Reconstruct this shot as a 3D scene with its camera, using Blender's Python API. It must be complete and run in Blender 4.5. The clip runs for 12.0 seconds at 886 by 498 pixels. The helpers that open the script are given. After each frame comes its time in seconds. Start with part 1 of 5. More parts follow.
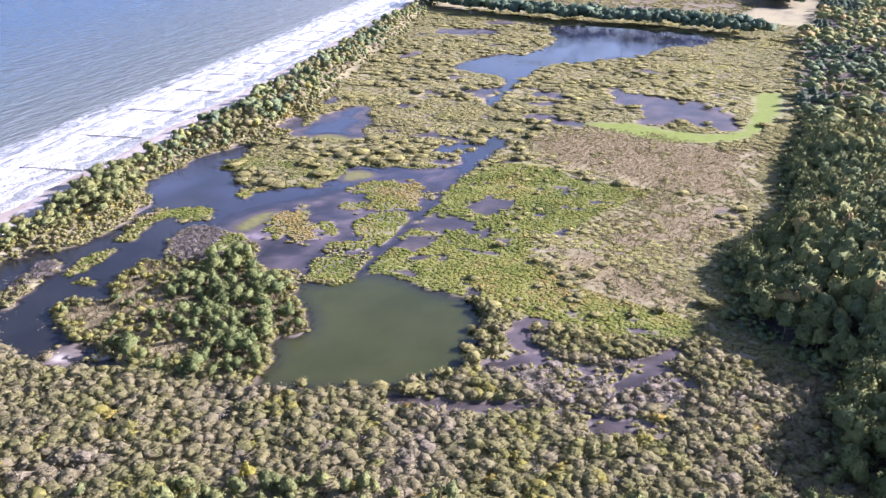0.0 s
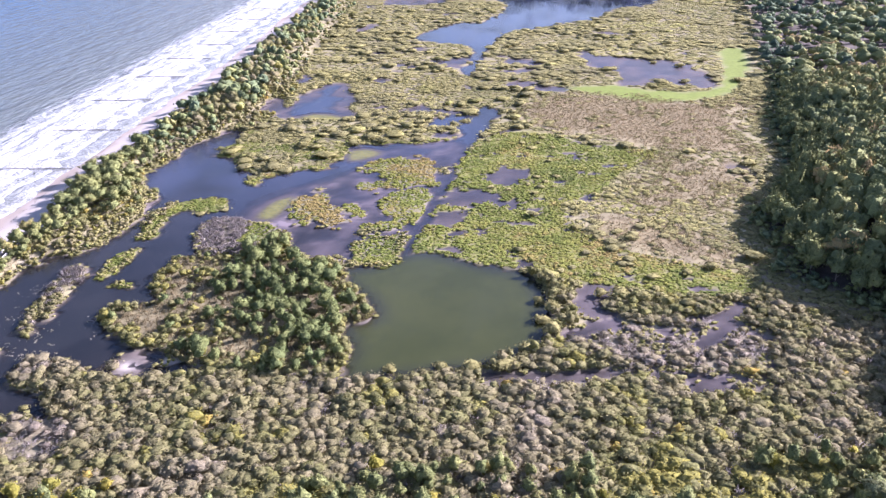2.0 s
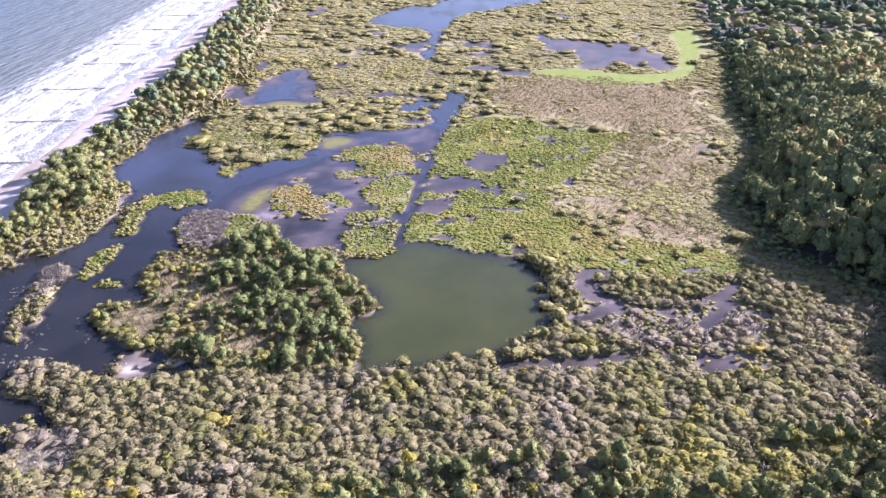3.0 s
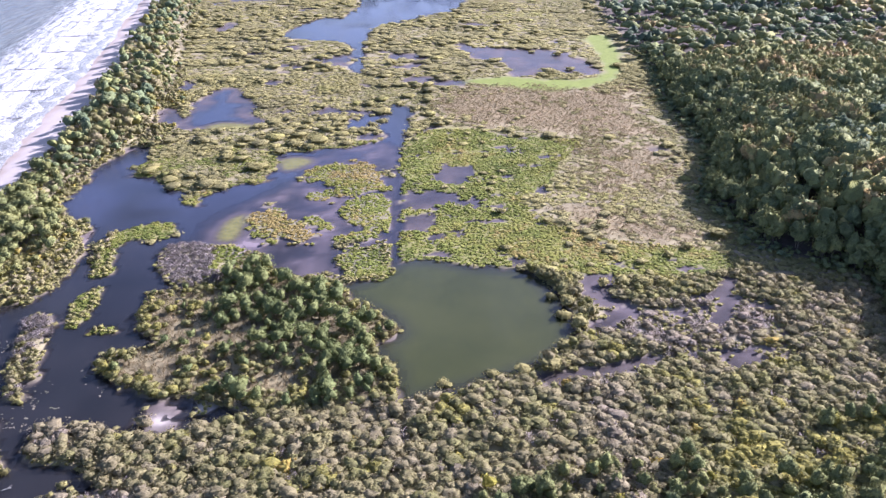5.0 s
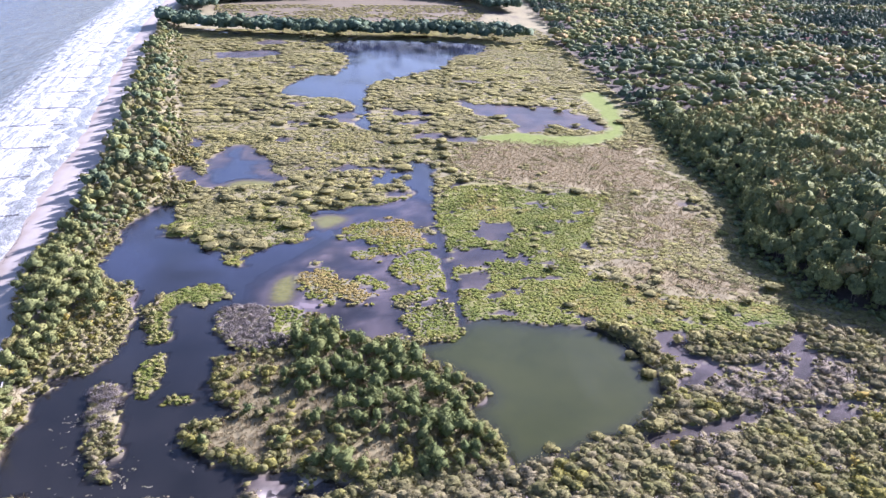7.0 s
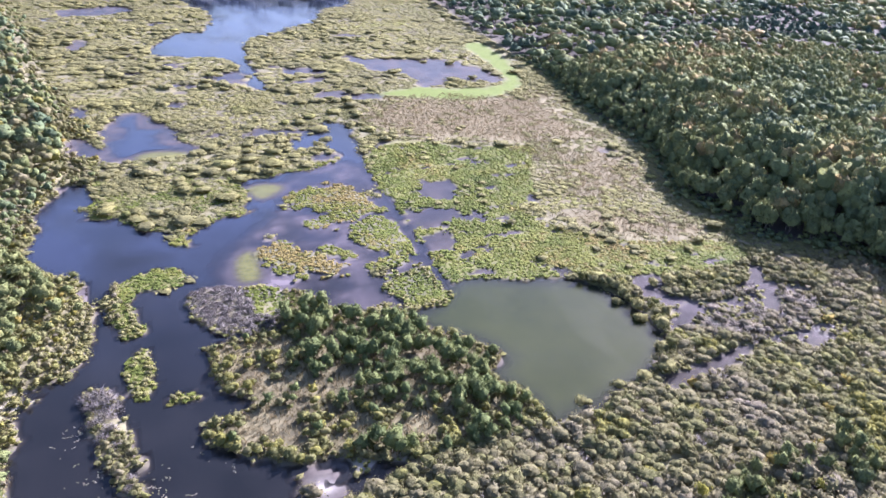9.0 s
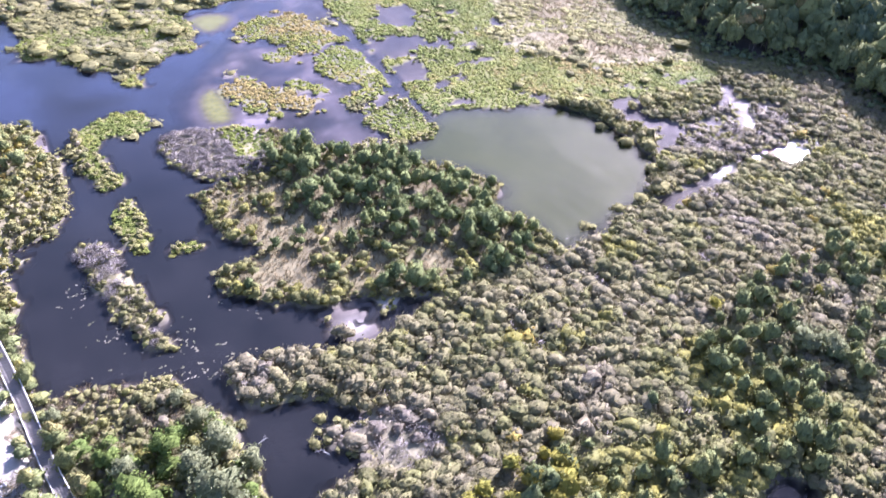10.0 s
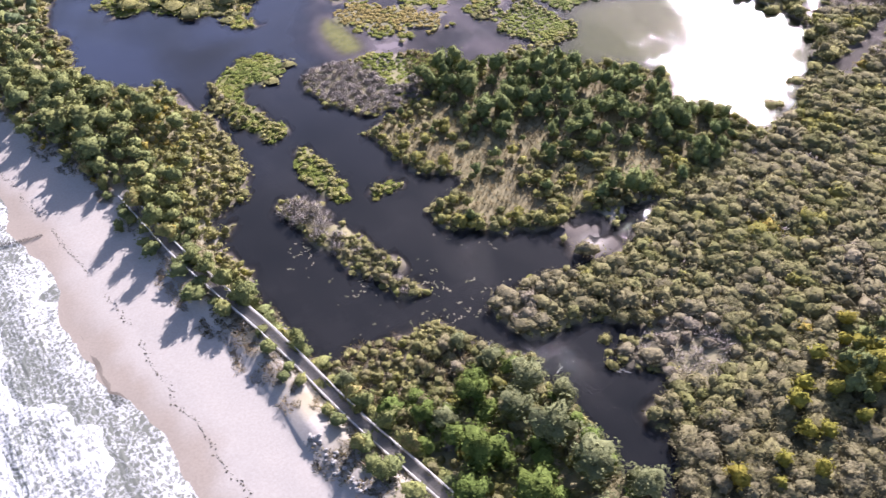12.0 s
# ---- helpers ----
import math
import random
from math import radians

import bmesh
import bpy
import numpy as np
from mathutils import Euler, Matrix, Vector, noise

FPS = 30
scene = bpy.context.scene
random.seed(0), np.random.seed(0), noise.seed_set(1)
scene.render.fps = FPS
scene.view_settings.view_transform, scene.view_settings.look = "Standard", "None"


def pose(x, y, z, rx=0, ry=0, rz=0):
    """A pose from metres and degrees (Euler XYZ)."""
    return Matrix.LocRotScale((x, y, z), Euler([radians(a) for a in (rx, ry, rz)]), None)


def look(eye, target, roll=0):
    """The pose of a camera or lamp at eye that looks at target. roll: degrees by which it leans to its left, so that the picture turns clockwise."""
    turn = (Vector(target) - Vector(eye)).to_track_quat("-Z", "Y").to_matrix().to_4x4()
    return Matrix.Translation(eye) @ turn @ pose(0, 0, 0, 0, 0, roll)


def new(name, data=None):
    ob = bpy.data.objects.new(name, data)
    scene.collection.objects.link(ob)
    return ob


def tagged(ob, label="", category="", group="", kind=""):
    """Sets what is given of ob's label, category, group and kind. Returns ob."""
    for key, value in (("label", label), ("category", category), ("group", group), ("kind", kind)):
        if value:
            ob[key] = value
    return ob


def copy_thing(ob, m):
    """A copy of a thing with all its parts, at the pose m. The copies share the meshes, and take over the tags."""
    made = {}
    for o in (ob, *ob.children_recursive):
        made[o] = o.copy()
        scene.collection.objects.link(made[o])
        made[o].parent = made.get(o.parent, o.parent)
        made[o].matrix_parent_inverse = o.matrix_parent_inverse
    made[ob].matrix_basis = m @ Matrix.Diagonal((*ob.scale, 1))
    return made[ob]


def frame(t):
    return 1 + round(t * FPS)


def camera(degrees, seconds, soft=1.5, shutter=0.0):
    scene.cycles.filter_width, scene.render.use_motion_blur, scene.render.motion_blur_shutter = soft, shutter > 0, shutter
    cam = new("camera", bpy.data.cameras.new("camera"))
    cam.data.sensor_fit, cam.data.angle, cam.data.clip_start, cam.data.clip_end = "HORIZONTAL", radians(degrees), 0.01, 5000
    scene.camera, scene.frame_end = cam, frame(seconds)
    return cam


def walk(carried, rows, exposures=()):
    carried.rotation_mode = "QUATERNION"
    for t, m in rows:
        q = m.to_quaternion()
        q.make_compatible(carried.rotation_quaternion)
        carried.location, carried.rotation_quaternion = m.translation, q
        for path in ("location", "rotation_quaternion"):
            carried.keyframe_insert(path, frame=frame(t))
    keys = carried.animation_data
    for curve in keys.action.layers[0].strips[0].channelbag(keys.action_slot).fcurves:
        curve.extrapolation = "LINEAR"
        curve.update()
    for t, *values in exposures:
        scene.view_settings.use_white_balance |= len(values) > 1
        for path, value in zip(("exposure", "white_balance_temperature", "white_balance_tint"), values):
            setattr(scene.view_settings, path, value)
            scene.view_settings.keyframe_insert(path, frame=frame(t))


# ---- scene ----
cam = camera(57.5, 12.0, soft=1.4, shutter=0.25)
# seconds, eye, yaw, pitch, roll
PATH = [
    (0.0, (-18.1, 27.6, 153.6), 17.17, -23.79, 0.75),
    (0.5, (-30.9, 24.5, 153.7), 16.17, -24.46, -0.78),
    (1.0, (-44.4, 21.6, 154.2), 15.05, -25.01, -1.38),
    (1.5, (-58.0, 19.1, 154.6), 13.26, -25.53, -1.17),
    (2.0, (-71.6, 18.3, 153.6), 10.94, -25.79, -0.91),
    (2.5, (-84.6, 17.2, 155.2), 8.21, -26.59, -0.58),
    (3.0, (-97.8, 17.2, 155.3), 5.59, -27.07, -0.09),
    (5.0, (-148.0, 20.1, 158.6), -3.96, -26.65, 0.09),
    (5.5, (-160.5, 21.9, 158.6), -4.98, -24.29, -0.21),
    (6.0, (-173.4, 23.8, 158.7), -5.90, -23.66, 0.14),
    (6.5, (-185.6, 27.6, 157.8), -7.06, -22.96, 0.62),
    (8.5, (-240.7, 45.1, 158.2), -16.10, -23.50, 2.03),
    (9.0, (-255.2, 52.8, 157.9), -21.36, -25.88, 2.15),
    (9.5, (-269.0, 61.3, 157.0), -25.73, -31.22, 2.85),
    (10.0, (-283.2, 71.1, 154.3), -30.20, -37.46, 3.98),
    (10.5, (-296.8, 81.5, 156.8), -32.02, -42.52, 1.73),
    (11.0, (-310.3, 91.0, 155.7), -32.68, -43.88, 0.21),
    (11.5, (-324.5, 101.2, 154.8), -32.41, -44.23, -1.69),
    (12.0, (-337.6, 113.6, 153.6), -32.02, -44.51, -3.50),
]
EXPOSURE = [(0.0, 1.88, 5700, 32), (3.0, 1.98, 5700, 35), (5.5, 1.84, 5620, 33), (9.0, 1.98, 5450, 30), (10.0, 2.38, 5380, 36), (10.5, 2.36, 5400, 36), (11.0, 2.13, 5550, 34), (12.0, 1.64, 6050, 26)]
walk(cam, [(t, pose(*eye, 90 + pitch, 0, yaw) @ pose(0, 0, 0, 0, 0, roll)) for t, eye, yaw, pitch, roll in PATH], EXPOSURE)

# ---- light ----
SUN_AZIMUTH, SUN_HEIGHT = 56.0, 25.5  # from +y towards +x
world = bpy.data.worlds.new("world")
scene.world = world
world.use_nodes = True
wn = world.node_tree.nodes
sky = wn.new("ShaderNodeTexSky")
sky.sky_type = "NISHITA"
sky.sun_disc = False
sky.sun_elevation, sky.sun_rotation = radians(SUN_HEIGHT), radians(SUN_AZIMUTH)
sky.dust_density, sky.air_density, sky.ozone_density = 1.6, 1.0, 2.0
wn["Background"].inputs["Strength"].default_value = 0.066
wl = world.node_tree.links
# scattered fair-weather cloud, seen only in the water and in the softness of the shade
way = wn.new("ShaderNodeTexCoord")
spread_out = wn.new("ShaderNodeMapping")
spread_out.inputs["Scale"].default_value = (1, 1, 2.6)
puffs = wn.new("ShaderNodeTexNoise")
puffs.inputs["Scale"].default_value, puffs.inputs["Detail"].default_value, puffs.inputs["Roughness"].default_value = 2.6, 7, 0.55
cover = wn.new("ShaderNodeValToRGB")
cover.color_ramp.elements[0].position, cover.color_ramp.elements[1].position = 0.58, 0.76
over = wn.new("ShaderNodeMix")
over.data_type = "RGBA"
over.inputs[7].default_value = (7.5, 7.6, 7.9, 1)
wl.new(way.outputs["Generated"], spread_out.inputs["Vector"])
wl.new(spread_out.outputs["Vector"], puffs.inputs["Vector"])
wl.new(puffs.outputs["Fac"], cover.inputs["Fac"])
wl.new(cover.outputs["Color"], over.inputs[0])
wl.new(sky.outputs["Color"], over.inputs[6])
wl.new(over.outputs[2], wn["Background"].inputs["Color"])
sun_data = bpy.data.lights.new("sun", "SUN")
sun_data.energy, sun_data.angle, sun_data.color = 5.0, radians(0.55), (1.0, 0.94, 0.87)
sun = new("sun", sun_data)
az, el = radians(SUN_AZIMUTH), radians(SUN_HEIGHT)
sun.matrix_world = look((500 * math.sin(az) * math.cos(el), 500 * math.cos(az) * math.cos(el), 500 * math.sin(el)), (0, 0, 0))


# ---- materials ----
def material(name):
    m = bpy.data.materials.new(name)
    m.use_nodes = True
    return m, m.node_tree.nodes, m.node_tree.links, m.node_tree.nodes["Principled BSDF"]


def ramp_node(nodes, stops):
    r = nodes.new("ShaderNodeValToRGB")
    while len(r.color_ramp.elements) < len(stops):
        r.color_ramp.elements.new(0.5)
    for e, (p, c) in zip(r.color_ramp.elements, stops):
        e.position, e.color = p, (*c, 1)
    return r


def math_node(nodes, links, op, a, b, clamp=False):
    n = nodes.new("ShaderNodeMath")
    n.operation, n.use_clamp = op, clamp
    for k, v in enumerate((a, b)):
        if isinstance(v, (int, float)):
            n.inputs[k].default_value = v
        else:
            links.new(v, n.inputs[k])
    return n.outputs[0]


def noise_node(nodes, links, scale, detail=3.0, coords="Object", rough=0.55, stretch=(1, 1, 1), turn=0.0):
    tc = nodes.new("ShaderNodeTexCoord")
    mp = nodes.new("ShaderNodeMapping")
    mp.inputs["Scale"].default_value = stretch
    mp.inputs["Rotation"].default_value = (0, 0, turn)
    n = nodes.new("ShaderNodeTexNoise")
    n.inputs["Scale"].default_value, n.inputs["Detail"].default_value, n.inputs["Roughness"].default_value = scale, detail, rough
    links.new(tc.outputs[coords], mp.inputs["Vector"])
    links.new(mp.outputs["Vector"], n.inputs["Vector"])
    return n


def mix_colour(nodes, links, fac, a, b, blend="MIX"):
    n = nodes.new("ShaderNodeMix")
    n.data_type, n.blend_type = "RGBA", blend
    for key, v in ((0, fac), (6, a), (7, b)):
        if isinstance(v, (int, float)):
            n.inputs[key].default_value = v
        elif isinstance(v, tuple):
            n.inputs[key].default_value = (*v, 1)
        else:
            links.new(v, n.inputs[key])
    return n.outputs[2]


def bump_node(nodes, links, height, strength, distance):
    b = nodes.new("ShaderNodeBump")
    b.inputs["Strength"].default_value, b.inputs["Distance"].default_value = strength, distance
    links.new(height, b.inputs["Height"])
    return b.outputs["Normal"]


def leaf_material(name, stops, through_leaf=0.4, spread=0.06):
    """Foliage: a ramp of colours picked plant by plant (attribute tint), shifted leaf by leaf and object by object."""
    m, nodes, links, bsdf = material(name)
    at = nodes.new("ShaderNodeAttribute")
    at.attribute_name = "tint"
    info = nodes.new("ShaderNodeObjectInfo")
    geo = nodes.new("ShaderNodeNewGeometry")
    f = math_node(nodes, links, "ADD", at.outputs["Fac"], math_node(nodes, links, "MULTIPLY", math_node(nodes, links, "SUBTRACT", info.outputs["Random"], 0.5), 0.22))
    leafwise = math_node(nodes, links, "MULTIPLY", math_node(nodes, links, "SUBTRACT", geo.outputs["Random Per Island"], 0.5), 2 * spread)
    r = ramp_node(nodes, stops)
    links.new(math_node(nodes, links, "ADD", f, leafwise, True), r.inputs["Fac"])
    value = math_node(nodes, links, "ADD", math_node(nodes, links, "MULTIPLY", geo.outputs["Random Per Island"], 0.28), 0.88)
    grey = nodes.new("ShaderNodeCombineColor")
    for k in range(3):
        links.new(value, grey.inputs[k])
    colour = mix_colour(nodes, links, 1.0, r.outputs["Color"], grey.outputs["Color"], "MULTIPLY")
    grain = noise_node(nodes, links, 2.2, 3, rough=0.7)
    place = nodes.new("ShaderNodeNewGeometry")
    links.new(place.outputs["Position"], grain.inputs["Vector"])
    gr = ramp_node(nodes, [(0.3, (0.66, 0.66, 0.68)), (0.5, (1, 1, 1)), (0.7, (1.18, 1.17, 1.14))])
    links.new(grain.outputs["Fac"], gr.inputs["Fac"])
    colour = mix_colour(nodes, links, 1.0, colour, gr.outputs["Color"], "MULTIPLY")
    links.new(bump_node(nodes, links, grain.outputs["Fac"], 0.9, 0.6), bsdf.inputs["Normal"])
    links.new(colour, bsdf.inputs["Base Color"])
    bsdf.inputs["Roughness"].default_value = 0.75
    bsdf.inputs["Specular IOR Level"].default_value = 0.04
    tr = nodes.new("ShaderNodeBsdfTranslucent")
    links.new(colour, tr.inputs["Color"])
    mx = nodes.new("ShaderNodeMixShader")
    mx.inputs["Fac"].default_value = through_leaf
    links.new(bsdf.outputs["BSDF"], mx.inputs[1])
    links.new(tr.outputs["BSDF"], mx.inputs[2])
    links.new(mx.outputs["Shader"], nodes["Material Output"].inputs["Surface"])
    return m


M_SCRUB = leaf_material("willow_leaves", [(0.0, (0.32, 0.275, 0.235)), (0.25, (0.295, 0.26, 0.17)), (0.5, (0.275, 0.25, 0.13)), (0.75, (0.235, 0.235, 0.095)), (0.92, (0.34, 0.31, 0.08)), (1.0, (0.44, 0.32, 0.09))], 0.42)
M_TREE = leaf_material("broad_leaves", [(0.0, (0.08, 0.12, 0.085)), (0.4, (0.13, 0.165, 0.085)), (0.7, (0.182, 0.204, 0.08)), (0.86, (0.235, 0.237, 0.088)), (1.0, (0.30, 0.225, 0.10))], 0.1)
# Paler, more see-through copy of broad_leaves, so that one could darken for forest shade.
M_TREE_LIGHT = leaf_material("light_broad_leaves", [(0.0, (0.105, 0.15, 0.085)), (0.5, (0.17, 0.21, 0.085)), (0.85, (0.225, 0.245, 0.09)), (1.0, (0.27, 0.25, 0.10))], 0.3)
M_WILLOW = leaf_material("pale_willow_leaves", [(0.0, (0.19, 0.205, 0.105)), (0.5, (0.25, 0.27, 0.14)), (1.0, (0.31, 0.305, 0.16))], 0.4)
M_GREEN = leaf_material("fresh_green_leaves", [(0.0, (0.09, 0.135, 0.04)), (0.5, (0.14, 0.19, 0.05)), (1.0, (0.20, 0.235, 0.06))], 0.25)
M_PINE = leaf_material("dark_needles", [(0.0, (0.05, 0.085, 0.065)), (0.6, (0.085, 0.12, 0.08)), (1.0, (0.12, 0.15, 0.085))], 0.15)
M_SEDGE = leaf_material("sedge_leaves", [(0.0, (0.12, 0.15, 0.04)), (0.4, (0.165, 0.195, 0.044)), (0.75, (0.225, 0.232, 0.056)), (1.0, (0.285, 0.225, 0.08))], 0.3)
M_FEN = leaf_material("fen_grass", [(0.0, (0.205, 0.205, 0.085)), (0.5, (0.26, 0.25, 0.105)), (1.0, (0.31, 0.275, 0.13))])
M_MARSH = leaf_material("marsh_shrub_leaves", [(0.0, (0.24, 0.225, 0.115)), (0.4, (0.295, 0.275, 0.12)), (0.75, (0.335, 0.31, 0.125)), (1.0, (0.32, 0.32, 0.105))])
M_REED = leaf_material("reed_stalks", [(0.0, (0.21, 0.185, 0.09)), (0.5, (0.285, 0.23, 0.125)), (1.0, (0.34, 0.265, 0.16))], 0.3)
M_BARE = leaf_material("bare_twigs", [(0.0, (0.26, 0.23, 0.22)), (0.6, (0.36, 0.325, 0.305)), (1.0, (0.36, 0.31, 0.24))], 0.0)

M_YELLOW = leaf_material("yellow_leaves", [(0.0, (0.20, 0.23, 0.06)), (0.5, (0.34, 0.315, 0.07)), (1.0, (0.46, 0.31, 0.07))])
M_WRACK = leaf_material("seaweed", [(0.0, (0.05, 0.045, 0.035)), (1.0, (0.13, 0.11, 0.08))], 0.0)
M_DRY = leaf_material("dry_grass", [(0.0, (0.16, 0.145, 0.07)), (0.5, (0.29, 0.23, 0.13)), (1.0, (0.40, 0.31, 0.19))], 0.2)

M_PALE, pn, pl, pb = material("pale_bark")
n0 = noise_node(pn, pl, 4.0, 4)
r0 = ramp_node(pn, [(0.35, (0.30, 0.28, 0.25)), (0.65, (0.52, 0.50, 0.46))])
pl.new(n0.outputs["Fac"], r0.inputs["Fac"])
pl.new(r0.outputs["Color"], pb.inputs["Base Color"])
pb.inputs["Roughness"].default_value = 0.85

M_BARK, bn, bl, bb = material("bark")
n1 = noise_node(bn, bl, 3.0, 4)
r1 = ramp_node(bn, [(0.3, (0.09, 0.07, 0.05)), (0.7, (0.20, 0.17, 0.14))])
bl.new(n1.outputs["Fac"], r1.inputs["Fac"])
bl.new(r1.outputs["Color"], bb.inputs["Base Color"])
bb.inputs["Roughness"].default_value = 0.9

# ground: sand, wet sand, mud, turf and litter by zone weights
M_GROUND, gn, gl, gb = material("ground_cover")


def zone(name):
    a = gn.new("ShaderNodeAttribute")
    a.attribute_name = name
    return a.outputs["Fac"]


g_fine, g_mid = noise_node(gn, gl, 1.6, 5), noise_node(gn, gl, 0.3, 7, rough=0.68)
r_mud = ramp_node(gn, [(0.3, (0.06, 0.05, 0.045)), (0.55, (0.095, 0.08, 0.068)), (0.75, (0.13, 0.11, 0.09))])
gl.new(g_mid.outputs["Fac"], r_mud.inputs["Fac"])
r_turf = ramp_node(gn, [(0.3, (0.20, 0.18, 0.10)), (0.5, (0.26, 0.235, 0.13)), (0.7, (0.30, 0.265, 0.15))])
gl.new(g_mid.outputs["Fac"], r_turf.inputs["Fac"])
r_reed = ramp_node(gn, [(0.3, (0.19, 0.16, 0.08)), (0.5, (0.24, 0.19, 0.105)), (0.7, (0.21, 0.19, 0.09))])
gl.new(g_mid.outputs["Fac"], r_reed.inputs["Fac"])
r_mead = ramp_node(gn, [(0.3, (0.11, 0.15, 0.028)), (0.7, (0.18, 0.22, 0.042))])
gl.new(g_mid.outputs["Fac"], r_mead.inputs["Fac"])
r_sand = ramp_node(gn, [(0.3, (0.34, 0.31, 0.28)), (0.7, (0.39, 0.36, 0.33))])
gl.new(g_fine.outputs["Fac"], r_sand.inputs["Fac"])
g = mix_colour(gn, gl, zone("turf"), r_mud.outputs["Color"], r_turf.outputs["Color"])
r_sedge = ramp_node(gn, [(0.3, (0.12, 0.12, 0.045)), (0.5, (0.19, 0.19, 0.06)), (0.7, (0.24, 0.225, 0.08))])
gl.new(g_mid.outputs["Fac"], r_sedge.inputs["Fac"])
g = mix_colour(gn, gl, zone("sedge"), g, r_sedge.outputs["Color"])
# lilac mud: its own tone with the sky's glare on wet ground mixed in
g = mix_colour(gn, gl, zone("silt_glare"), g, mix_colour(gn, gl, 0.75, g, (0.20, 0.17, 0.195)))
g = mix_colour(gn, gl, zone("reed"), g, r_reed.outputs["Color"])
g = mix_colour(gn, gl, zone("meadow"), g, r_mead.outputs["Color"])
g = mix_colour(gn, gl, zone("sand"), g, r_sand.outputs["Color"])
g = mix_colour(gn, gl, zone("wet"), g, mix_colour(gn, gl, 1.0, g, (0.80, 0.74, 0.68), "MULTIPLY"))
gl.new(g, gb.inputs["Base Color"])
gb.inputs["Roughness"].default_value = 0.95
gb.inputs["Specular IOR Level"].default_value = 0.2
gl.new(bump_node(gn, gl, g_fine.outputs["Fac"], 0.3, 0.1), gb.inputs["Normal"])


